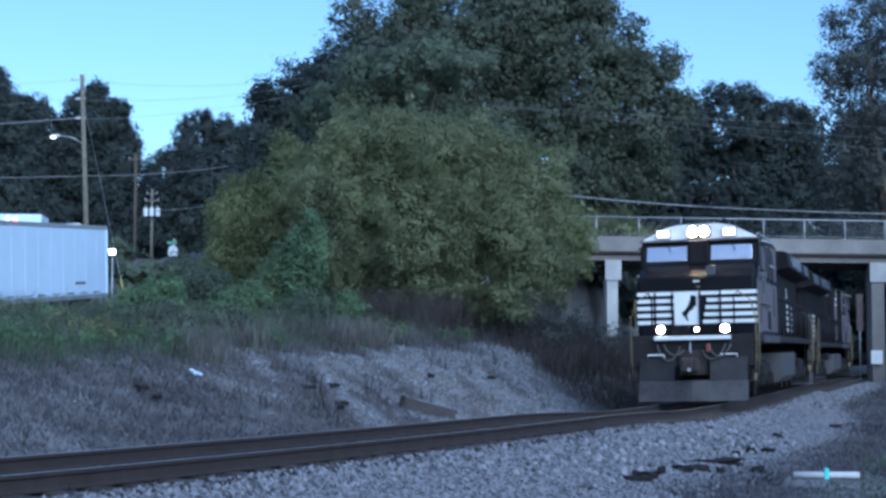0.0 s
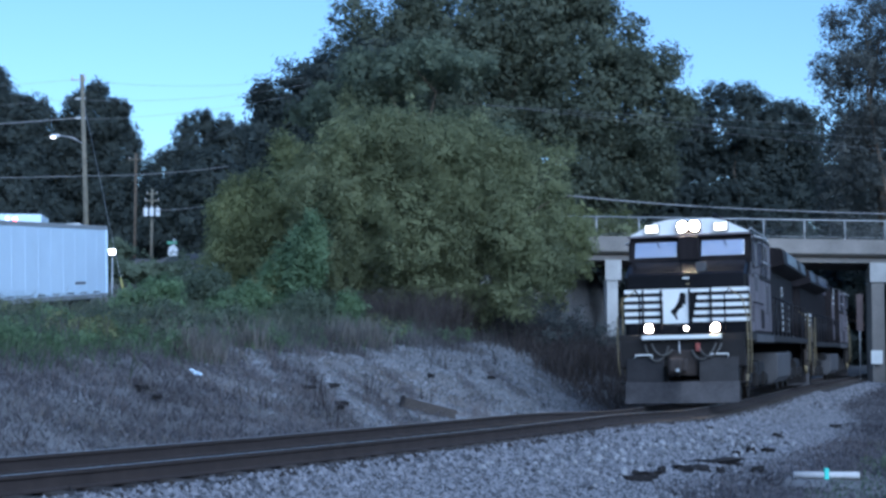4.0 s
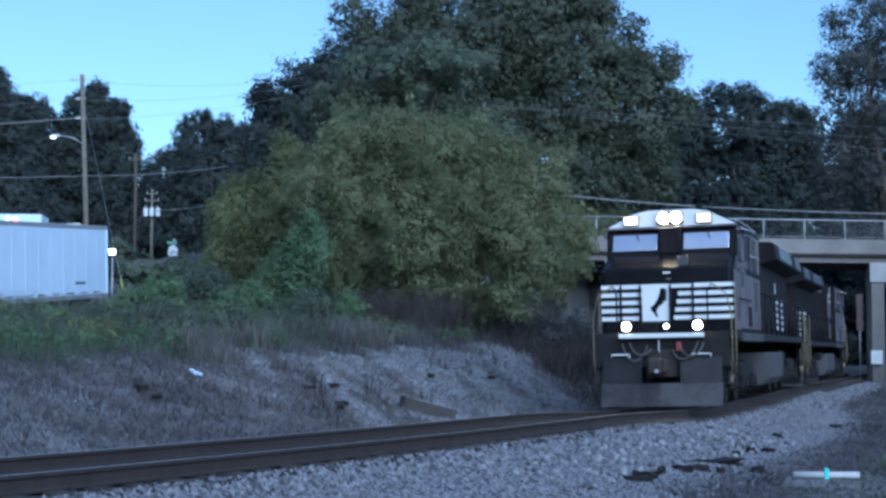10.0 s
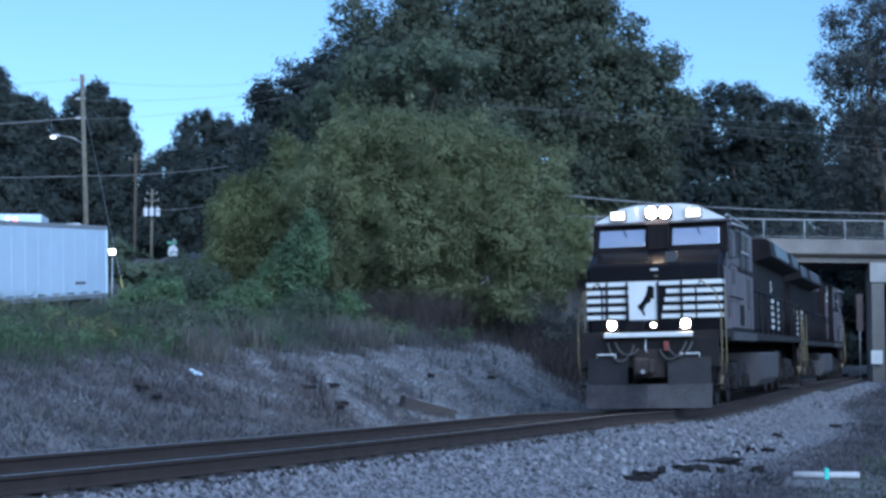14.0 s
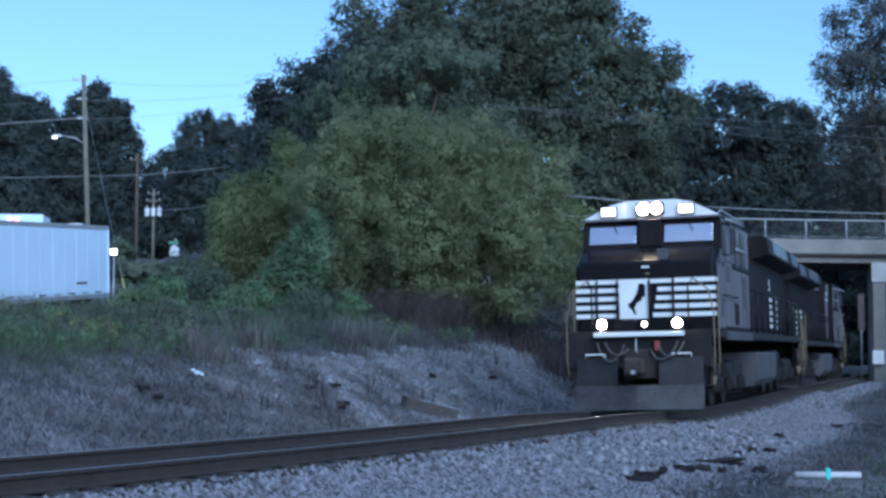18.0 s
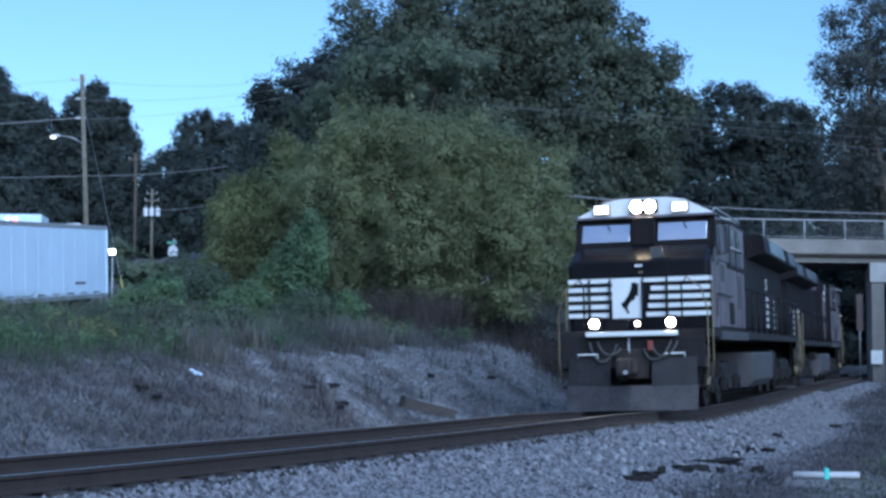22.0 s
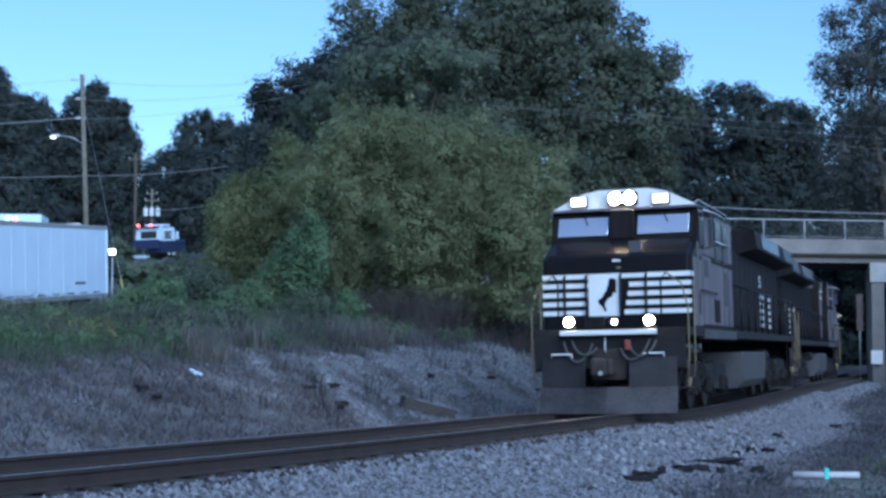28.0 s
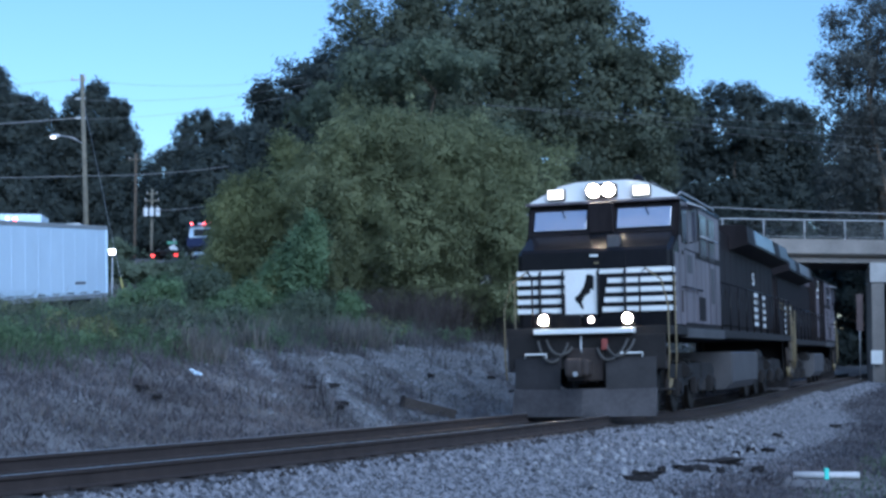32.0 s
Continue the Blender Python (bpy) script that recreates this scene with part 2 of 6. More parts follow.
def leaves(lobes, n, size, rng, clump=0.5, per=30, inner=0.5, masses=16, bulge=1.0, tips=0):
    """Arrays of many small leaves. Ellipsoid lobes (x, y, z, rx, ry, rz) carry rounded masses, the masses carry clumps and upright shoots, these carry leaves."""
    L = np.array(lobes, float)
    if masses:
        area = (L[:, 3] * L[:, 4] * L[:, 5]) ** (2 / 3)
        nm = masses * len(L)
        k = np.concatenate([np.repeat(np.arange(len(L)), 5), rng.choice(len(L), nm - 5 * len(L), p=area / area.sum())])
        v = unit(rng, nm)
        r = L[k, 3:] * (0.22 + 0.24 * rng.random(nm))[:, None] * bulge
        M = np.concatenate([L[k, :3] + v * (L[k, 3:] - r * 0.5) * (0.92 + 0.14 * rng.random(nm))[:, None], r], 1)
        core = L.copy()
        core[:, 3:] *= 1 - 0.2 * bulge
        if tips:
            # slender shoots stand up from the masses
            up = rng.choice(nm, tips)
            w = unit(rng, tips) + np.array([0, -0.2, 0.9])
            w /= np.linalg.norm(w, axis=1)[:, None]
            h = 0.22 + 0.38 * rng.random(tips)
            T = np.concatenate([M[up, :3] + w * M[up, 3:], np.stack([h * 0.42, h * 0.42, h], -1)], 1)
            M = np.concatenate([M, T])
        L = np.concatenate([M, core])
    area = (L[:, 3] * L[:, 4] * L[:, 5]) ** (2 / 3)
    nc = max(8, n // per)
    k = rng.choice(len(L), nc, p=area / area.sum())
    v = unit(rng, nc)
    rad = 1 - (1 - inner) * rng.random(nc) ** 2.2
    rad *= 1 + 0.06 * rng.normal(size=nc)
    c = L[k, :3] + v * L[k, 3:] * rad[:, None]
    ci = rng.integers(0, nc, n)
    cs = clump * (0.5 + 0.7 * rng.random(nc))
    p = c[ci] + rng.normal(size=(n, 3)) * cs[ci][:, None] * np.array([0.45, 0.45, 0.42])
    nor = v[ci] * 1.7 + rng.normal(size=(n, 3)) * 0.42 + np.array([0, 0, 0.55])
    nor /= np.linalg.norm(nor, axis=1)[:, None]
    t = np.cross(nor, rng.normal(size=(n, 3)))
    t /= np.linalg.norm(t, axis=1)[:, None]
    b = np.cross(nor, t)
    sz = size * (0.6 + 0.8 * rng.random(n))[:, None]
    q = np.stack([p - t * sz * 0.9 - b * sz * 0.45, p - t * sz * 0.5 + b * sz * 0.55, p + t * sz], 1)
    return q.reshape(-1, 3), np.arange(3 * n).reshape(-1, 3)


def limb_path(a, b, rng, bend=0.12, n=5):
    a, b = np.array(a, float), np.array(b, float)
    pts = [a + (b - a) * i / n + (rng.normal(size=3) * bend * np.linalg.norm(b - a) * (0 < i < n) * 0.5) for i in range(n + 1)]
    return pts


def tree(name, x, y, lobes, n, size, material, label, seed, trunk=0.3, clump=0.6, category="tree", limbs=7, per=30, inner=0.45, group="", ref=None, masses=16, bulge=1.0, tips=0):
    """A trunk with limbs that reach into the lobes of its crown. Lobes are given from the trunk's foot, or from the height ref."""
    rng = np.random.default_rng(seed)
    z0 = gz(x, y) - 0.1
    if ref is not None:
        lobes = [(a, b, c + ref - z0, d, e, f) for a, b, c, d, e, f in lobes]
    top = max(l[2] + 0.3 * l[5] for l in lobes)
    t = thing(name, Matrix.Translation((x, y, z0)), label, category, group)
    bm = bmesh.new()
    mid = np.array([np.mean([l[0] for l in lobes]) * 0.4, np.mean([l[1] for l in lobes]) * 0.4, top * 0.8])
    spine = limb_path((0, 0, 0), mid, rng, 0.06, 6)
    add_rod(bm, spine, trunk, 8, trunk * 0.25)
    for k in range(limbs):
        l = lobes[k % len(lobes)]
        a = spine[1 + k % 4]
        e = np.array(l[:3]) + rng.normal(size=3) * np.array(l[3:]) * 0.35
        lb = part("limb", rod(limb_path(a, e, rng, 0.15), trunk * 0.42, 6, trunk * 0.06), M_BARK, t)
    part("trunk", bm, M_BARK, t)
    v, f = leaves(lobes, int(n * 1.5), size, rng, clump, per, inner, masses, bulge, tips)
    cr = new("crown", fast_mesh("crown", v, f, material))
    cr.parent = t
    return t


LEAF_DARK = leaf_mat("dark_pine_foliage", (0.040, 0.054, 0.053), (0.076, 0.092, 0.084), 0.15)
LEAF_DEEP = leaf_mat("deep_green_foliage", (0.081, 0.105, 0.081), (0.142, 0.176, 0.120), 0.16)
LEAF_OAK = leaf_mat("dark_oak_foliage", (0.070, 0.086, 0.066), (0.128, 0.148, 0.106), 0.16)
LEAF_YELLOW = leaf_mat("yellowing_foliage", (0.128, 0.128, 0.060), (0.240, 0.228, 0.110), 0.16)
LEAF_OLIVE = leaf_mat("olive_green_foliage", (0.116, 0.134, 0.067), (0.226, 0.246, 0.123), 0.14)
LEAF_SAGE = leaf_mat("sage_green_foliage", (0.121, 0.140, 0.078), (0.237, 0.255, 0.140), 0.14)
LEAF_FRESH = leaf_mat("fresh_green_foliage", (0.105, 0.164, 0.094), (0.188, 0.276, 0.151), 0.16)
LEAF_PURPLE = leaf_mat("dull_purplish_foliage", (0.063, 0.071, 0.068), (0.122, 0.129, 0.120), 0.3)
# ---------------------------------------------------------------- the track


def sweep(profile, d, s0, s1, step, material, name, parent, z=0.0):
    """A bar of the given outline (across, up) laid along the track at offset d."""
    ss = np.arange(s0, s1 + 1e-6, step)
    rows = []
    for s in ss:
        m = track_pose(s)
        rows.append([m @ Vector((d + px, 0, z + pz)) for px, pz in profile])
    n = len(profile)
    v = np.array([list(p) for r in rows for p in r])
    i = (np.arange(len(ss) - 1)[:, None] * n + np.arange(n)[None]).ravel()
    j = (np.arange(len(ss) - 1)[:, None] * n + (np.arange(n)[None] + 1) % n).ravel()
    f = np.stack([i, j, j + n, i + n], -1)
    ob = new(name, fast_mesh(name, v, f, material))
    ob.parent = parent
    return ob


# old oily ballast, with the track bed's shadow put into its dark brown
M_BED = mat("oily_shadowed_ballast", (0.036, 0.031, 0.031), rough=0.95, var=0.45, scale=5, fine=32, bump=1.0, dist=0.05)


def build_track():
    t = thing("railway_track", None, "single curved railway track with rusty rails on dark timber sleepers", "railway track", kind="structure")
    body = [(-0.075, -0.172), (0.075, -0.172), (0.075, -0.160), (0.012, -0.140), (0.012, -0.045), (0.036, -0.036), (0.036, -0.008), (0.026, -0.002), (-0.026, -0.002), (-0.036, -0.008), (-0.036, -0.036), (-0.012, -0.045), (-0.012, -0.140), (-0.075, -0.160)]
    head = [(-0.014, -0.004), (0.016, -0.004), (0.015, 0.0), (-0.013, 0.0)]
    for d in (-0.753, 0.753):
        r = sweep(body, d, -150, 45, 0.75, M_RAIL_RUST, "rail", t)
        sweep(head, d, -150, 45, 0.75, M_RAIL_TOP, "rail_head", r)
    sweep([(-1.75, -0.62), (1.62, -0.62), (1.42, -0.34), (1.30, -0.235), (-1.30, -0.235), (-1.45, -0.34)], 0, -150, 45, 0.75, M_BED, "track_bed", t)
    bm = box(-1.30, 1.30, -0.115, 0.115, -0.36, -0.175, 0.012)
    me = bpy.data.meshes.new("sleeper")
    bm.to_mesh(me)
    bm.free()
    me.materials.append(M_SLEEPER)
    rng = np.random.default_rng(5)
    for k in range(270):
        ob = new("sleeper", me)
        ob.parent = t
        ob.matrix_basis = track_pose(26 - k * 0.53) @ pose(rng.normal() * 0.03, rng.normal() * 0.015, rng.normal() * 0.004, 0, 0, rng.normal() * 0.8)


build_track()

# ---------------------------------------------------------------- the road bridge


def build_bridge():
    t = thing("road_bridge", None, "weathered concrete road bridge with galvanised railing over the track", "bridge", kind="structure")
    # the deck runs a little askew: further off at its far end
    m = Matrix.Translation((8.3, 87.3, 0)) @ Matrix.Rotation(math.atan2(3.2, 18.0), 4, "Z")
    def p(name, bm, material, label=""):
        return part(name, bm, material, t, label, m)
    p("deck", box(-1.5, 40, 0.25, 9.0, 6.75, 7.05, 0.02), M_CONCRETE)
    p("parapet", box(-1.5, 40, 0.0, 0.3, 6.84, 7.72, 0.03), M_CONCRETE)
    p("parapet", box(-1.5, 40, 8.9, 9.2, 6.62, 7.72, 0.03), M_CONCRETE)
    for k, y in enumerate((0.55, 3.1, 5.7, 8.2)):
        # girders behind the first: the deck's shade is put into a darker concrete
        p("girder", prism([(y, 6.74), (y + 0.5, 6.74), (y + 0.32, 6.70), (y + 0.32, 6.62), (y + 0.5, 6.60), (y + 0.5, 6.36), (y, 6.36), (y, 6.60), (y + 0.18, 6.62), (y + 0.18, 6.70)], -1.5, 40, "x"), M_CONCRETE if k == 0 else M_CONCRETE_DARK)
    for x, w, skew in ((1.55, 0.42, 0.30), (17.9, 0.50, 0.47)):
        bm = bmesh.new()
        quad = [(x - w - 0.06, 0.1), (x + w + 0.06, 0.1), (x + w + 0.06 + 8.4 * skew, 8.9), (x - w - 0.06 + 8.4 * skew, 8.9)]
        add_prism(bm, quad, 5.20, 6.355, "z")
        p("pier_cap", bm, M_CONCRETE_PALE)
        for y in (0.55, 4.4, 8.2):
            # the piers stand askew, one column behind the other
            xs = x + (y - 0.5) * skew
            # left columns are paler: headlight light on them is put into the colour
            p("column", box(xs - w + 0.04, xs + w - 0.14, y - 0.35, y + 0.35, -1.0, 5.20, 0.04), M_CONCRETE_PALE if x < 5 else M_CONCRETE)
    p("abutment", box(-6.0, -1.5, 0.3, 8.9, 0.0, 7.2, 0.03), M_CONCRETE)
    p("abutment", box(29.5, 40.0, 0.3, 8.9, 0.0, 6.6, 0.03), M_CONCRETE)
    rail = part("railing", rod([(-5.5, 0.15, 8.85), (40, 0.15, 8.85)], 0.035), M_GALV, t, "", m)
    part("lower_rail", rod([(-5.5, 0.15, 7.85), (40, 0.15, 7.85)], 0.012), M_GALV, rail)
    for k in range(18):
        part("post", rod([(-4.5 + 2.54 * k, 0.15, 7.6), (-4.5 + 2.54 * k, 0.15, 8.85)], 0.035), M_GALV, rail)
    # chain link mesh, drawn as its thin wires
    bm = bmesh.new()
    for k in range(-1, 230):
        x = -5.3 + 0.2 * k
        for a, b in ((x, x + 1.0), (x + 1.0, x)):
            add_rod(bm, [(a, 0.15, 7.86), (b, 0.15, 8.83)], 0.0022, 3, caps=False)
    part("wire_mesh", bm, M_GALV, rail)


build_bridge()

# ---------------------------------------------------------------- trees


def build_trees():
    tree("pine_tree", -36.9, 160, [(0.2, 0, 15.2, 3.9, 4, 4.0), (2.6, 0, 11.6, 2.8, 3.6, 3.0), (-2.4, 0, 11.8, 3.6, 4, 3.4), (0.6, 0, 7.6, 4.2, 4, 4.2), (-4, 0, 6.5, 4.0, 4, 4), (2.6, 0, 4, 3.2, 4, 4)], 62000, 0.21, LEAF_DARK, "tall dark pine tree with a rounded crown", 1, 0.4, 0.6, ref=9.6, per=10, inner=0.72, masses=26, bulge=0.6)
    tree("pine_tree", -48.8, 158, [(0, 0, 15, 6.0, 5, 4.6), (-2, 0, 17.4, 4.2, 4, 3.4), (4.4, -1, 13.6, 4.2, 4, 3.6), (0, -1, 7, 6.5, 5, 4.8), (7, 0, 11, 3.5, 4, 4.5), (5, -1, 5, 4, 4, 4)], 60000, 0.21, LEAF_DARK, "tall dark pine tree with a broad crown", 2, 0.45, 0.6, ref=10.8, per=10, inner=0.72, masses=26, bulge=0.6)
    tree("pine_tree", -43, 150, [(0, 0, 9, 4.6, 4, 4.5), (2, 0, 5, 4.5, 4, 4), (-3, 0, 5, 4.5, 4, 4)], 34000, 0.22, LEAF_DARK, "dark pine tree among its taller neighbours", 3, 0.3, 0.6, ref=8, per=10, inner=0.72, bulge=0.7)
    tree("broadleaf_tree", -31.5, 190, [(0.3, 0, 18.6, 3.0, 3, 4.5), (-3.2, 0, 14, 3.4, 3, 4.5), (4.4, 0, 17.6, 3.4, 3, 4.2), (0, 0, 9, 7, 4, 6), (8, 0, 14, 4, 3, 6), (3, 0, 13, 4.5, 3, 5)], 66000, 0.22, LEAF_DARK, "dark broadleaf tree on the far side of the road", 4, 0.4, 0.6, ref=8.5, per=10, inner=0.72, bulge=0.7)
    tree("broadleaf_tree", -24.5, 165, [(0, 0, 8, 5, 4, 5), (-5, 0, 7, 5, 4, 5), (5, 0, 8, 5, 4, 6), (-1, 0, 12, 4, 3.5, 3.6)], 34000, 0.24, LEAF_DARK, "dark broadleaf tree on the far side of the road", 5, 0.35, 0.6, ref=8, per=10, inner=0.72, bulge=0.7)
    tree("broadleaf_tree", -34.5, 172, [(0, 0, 6, 5, 4, 5), (0.6, 0, 9.5, 4, 4, 4.4), (4, 0, 9, 4, 4, 4), (-4, 0, 9, 4, 4, 4)], 16000, 0.26, LEAF_DARK, "dark broadleaf tree on the far side of the road", 17, 0.35, 0.6, ref=8, per=10, inner=0.72, bulge=0.7)
    # the great tree and those that stand round it
    tree("great_oak", 0.0, 108, [(0, 0, 14, 9, 6, 6), (-4, -1, 17.5, 4.5, 5, 5), (3, 0, 19, 7, 5, 5.5), (9.4, -1, 14.5, 5.4, 4.5, 5), (14.2, -1, 13.8, 3.7, 4, 4.4), (9.5, 0, 18.6, 4.6, 4, 4.4), (-7.5, 0, 12.5, 3.6, 4, 3.4), (6, -1, 20.5, 4.2, 4, 5), (6, -2, 9, 8, 4, 5), (13, 0, 9, 3.5, 3.5, 3.5), (8, 0, 6, 4.5, 3.5, 3.5)], 165000, 0.18, LEAF_OAK, "huge dark green oak towering over the road", 6, 0.8, 0.75, limbs=12, ref=4.5, per=16, inner=0.5, masses=26, bulge=0.75)
    tree("broadleaf_tree", -9.3, 103, [(0, 0, 8.6, 4.2, 4, 3.4), (2.5, 0, 11, 3.0, 3, 2.4), (-2.4, 0, 7.2, 2.4, 3, 2.2), (4.5, -1, 8.5, 4.5, 4, 4.5), (1, 0, 4.5, 5, 4, 3)], 40000, 0.19, LEAF_DARK, "dark green tree beside the great oak", 7, 0.4, 0.8, ref=8.7)
    tree("locust_tree", -1.5, 92, [(-2.5, 0, 14.6, 3.2, 3, 1.7), (1.2, 0, 15.4, 3.2, 3, 1.5), (-5.2, 0, 12.6, 2.4, 3, 1.6), (0, 0, 11.5, 3.6, 3, 2.0), (-3.2, 0, 9.5, 3, 3, 1.9), (3.4, 0, 10.0, 3.4, 3, 2.0), (1, 0, 7.0, 6, 3.4, 3), (-4.5, 0, 6.5, 3, 3, 2.4)], 62000, 0.15, LEAF_DEEP, "green locust tree with layered foliage", 8, 0.35, 0.6, ref=3.0)
    tree("broadleaf_tree", 27.2, 142, [(0, 0, 12.8, 5.2, 4.5, 4.2), (-5.2, 0, 12.2, 4.2, 3.6, 3.9), (4.8, 0, 11.6, 3.9, 3.6, 4.0), (8.8, 0, 8.4, 3.8, 3.6, 4.2), (0, 0, 6.4, 8.6, 4.5, 5), (-8, 0, 9, 3.6, 4, 5), (-4, -3, 4, 7, 3, 4), (5, -3, 3, 6, 3, 4.5)], 84000, 0.21, LEAF_DARK, "dark rounded tree behind the bridge", 9, 0.45, 0.55, ref=9.2, per=10, inner=0.75, masses=24, bulge=0.7)
    tree("maple_tree", 29.6, 102, [(0, 0, 17.5, 3.8, 3.6, 4.2), (-2.6, 0, 14.8, 2.4, 3, 3.0), (1, 0, 12.2, 4.4, 3.4, 3.6), (-0.6, 0, 8.2, 4.0, 3.4, 4), (2, 0, 22, 4, 3.6, 3.5), (0, 0, 4, 4.5, 3, 3.5)], 46000, 0.115, LEAF_PURPLE, "thin-leaved maple with a dull purplish crown", 10, 0.4, 0.6, inner=0.3, ref=5.4, per=16)
    tree("broadleaf_tree", 21, 122, [(0, 0, 5, 6, 4, 4), (6, 0, 4.5, 5, 4, 4.5), (-6, 0, 6, 5, 4, 5)], 10000, 0.36, LEAF_DARK, "dark tree in the shade beyond the bridge", 11, 0.35, 0.9, ref=0)
    for k, (x, y, w) in enumerate(((36, 119, 4.5), (41, 124, 5.5), (47, 116, 5.0), (30, 132, 5.0), (26.5, 116, 3.4))):
        tree("broadleaf_tree", x, y, [(0, 0, 3.2, w, 3.5, 3.6), (-1.5, 0, 7.0, w * 0.8, 3.5, 3.4), (1.5, 0, 1.2, w, 3, 2.0)], 15000, 0.30, LEAF_DARK, "dark tree in the shade beyond the bridge", 50 + k, 0.3, 0.8)
    tree("broadleaf_tree", 33.5, 115, [(0, 0, 11.0, 3.2, 3, 3.2), (2.4, 0, 8.0, 4.2, 3, 4.2), (-1.6, 0, 6.5, 3.4, 3, 3.6), (0, 0, 2.5, 5, 3, 3.6)], 30000, 0.20, LEAF_DARK, "dark tree behind the maple by the bridge", 61, 0.3, 0.8, ref=5.0, per=16)
    # woods that close the view far behind
    rng = np.random.default_rng(40)
    x = np.linspace(-130, 150, 150) + rng.normal(size=150)
    y = 235 + 10 * np.sin(x * 0.05) + rng.normal(size=150) * 6
    h = 24 + 2 * np.sin(x * 0.11) + 1.5 * rng.random(150) + 15 * np.exp(-((x - 34) / 24) ** 2)
    v, f = leaves([(a, b, (gz(a, b) + c) * 0.5, 4.2, 3.0, (c - gz(a, b)) * 0.52) for a, b, c in zip(x, y, h)], 60000, 0.9, rng, 0.9, 10, 0.7, 8)
    tagged(new("distant_woods", fast_mesh("distant_woods", v, f, LEAF_DARK)), "dark line of woods far behind the road", "woods", kind="stuff")
    # a dark line of trees behind the viewer and to either side
    for k, (x, y) in enumerate(((-62, -48), (-44, -55), (-27, -50), (-10, -58), (8, -52), (25, -57), (43, -50), (60, -44), (78, -30))):
        tree("backdrop_tree", x, y, [(0, 0, 9, 8.5, 6, 6), (-3, 0, 5, 8, 5, 4.5), (3, 0, 13, 5.5, 5, 4)], 5000, 0.6, LEAF_DARK, "dark broadleaf tree across the road behind the viewer", 70 + k, 0.45, 1.4, group="trees behind the viewer")
    for k, (x, y, r, h, mt, n) in enumerate(((-7.8, 40, 1.0, 1.5, LEAF_FRESH, 5000), (-7.0, 43, 1.2, 1.9, LEAF_DEEP, 6000), (-5.7, 42, 0.9, 1.5, LEAF_FRESH, 4500), (-5.6, 46, 1.2, 2.1, LEAF_OLIVE, 6000), (-4.0, 43, 0.9, 1.4, LEAF_DEEP, 4500), (-3.2, 44.5, 0.9, 1.3, LEAF_FRESH, 4500), (-7.2, 33.5, 0.8, 0.7, LEAF_FRESH, 3600), (-8.0, 30.0, 0.7, 0.6, LEAF_FRESH, 3600), (-6.2, 32, 0.9, 0.8, LEAF_DEEP, 3600), (-5.2, 34, 0.8, 0.8, LEAF_DEEP, 3600), (-7.0, 29.0, 0.7, 0.55, LEAF_OLIVE, 3000))):
        tree("weedy_shrub", x, y, [(0, 0, h * 0.45, r, r * 0.8, h * 0.5), (r * 0.4, 0.2, h * 0.75, r * 0.55, r * 0.5, h * 0.4), (-r * 0.6, -0.1, h * 0.35, r * 0.5, r * 0.5, h * 0.4)], n * 2, 0.05, mt, "soft leafy shrub among the weeds behind the bank", 90 + k, 0.03, 0.22, category="bush", limbs=5, per=16, group="shrubs behind the bank")
    # the thicket on top of the bank
    tree("sumac_thicket", -1.2, 50.5, [(0, 0, 4.1, 4.1, 2.6, 3.3), (-2.3, 0.3, 3.4, 1.7, 2.0, 2.4), (2.6, 0.2, 3.8, 2.5, 2.4, 2.9), (0.6, 0.5, 6.2, 2.6, 2.0, 1.7), (-1.4, 0.6, 6.5, 1.9, 1.8, 1.6), (3.8, 0.8, 5.2, 1.9, 1.8, 1.7), (3.6, -0.2, 2.4, 1.8, 1.8, 1.6)], 175000, 0.052, LEAF_SAGE, "dense olive green thicket on top of the bank", 12, 0.14, 0.30, category="bush", limbs=14, per=18, masses=26, bulge=0.8, tips=330)
    tree("round_bush", -6.3, 54, [(0, 0, 3.4, 1.9, 1.8, 2.6), (0.8, 0, 5.0, 1.5, 1.6, 1.9), (-1.0, 0, 2.6, 1.25, 1.4, 2.2), (-0.9, 0, 4.0, 1.1, 1.3, 1.6)], 58000, 0.056, LEAF_OLIVE, "rounded olive green bush", 13, 0.1, 0.30, category="bush", per=18, masses=20, bulge=0.8, tips=90)
    tree("leafy_shrub", -4.3, 46, [(-0.2, 0, 1.6, 0.9, 1.0, 1.4), (0.2, 0, 2.7, 0.6, 0.7, 1.2), (-0.8, 0, 1.4, 0.7, 0.8, 1.0)], 16000, 0.065, LEAF_FRESH, "fresh green leafy shrub", 14, 0.05, 0.26, category="bush", per=16, tips=50)
    tree("yellowing_sapling", -2.6, 52.8, [(0.2, 0, 6.7, 1.5, 1.0, 1.0), (1.3, 0, 6.0, 1.2, 1.0, 1.1), (-1.1, 0, 6.2, 1.2, 1.0, 1.0)], 24000, 0.055, LEAF_YELLOW, "yellowing sapling rising out of the thicket", 18, 0.08, 0.28, category="tree", per=16, tips=60)
    tree("round_bush", 4.9, 62, [(-0.3, 0, 4.6, 1.5, 1.6, 1.8), (-1.4, 0, 4.6, 1.6, 1.6, 2.0), (-0.9, 0, 2.9, 1.3, 1.4, 1.3)], 26000, 0.075, LEAF_OLIVE, "dusty green bush at the end of the thicket", 15, 0.1, 0.4, category="bush", per=26)
    tree("roadside_tree", 8.5, 99, [(0, 0, 2.2, 3.5, 2.5, 1.9), (3.5, 0, 1.6, 2.6, 2.2, 1.6), (-2, 0, 0.5, 3, 2, 2)], 8000, 0.24, LEAF_OLIVE, "low yellowish green tree behind the bridge railing", 16, 0.15, 0.6, category="tree", ref=6.6)
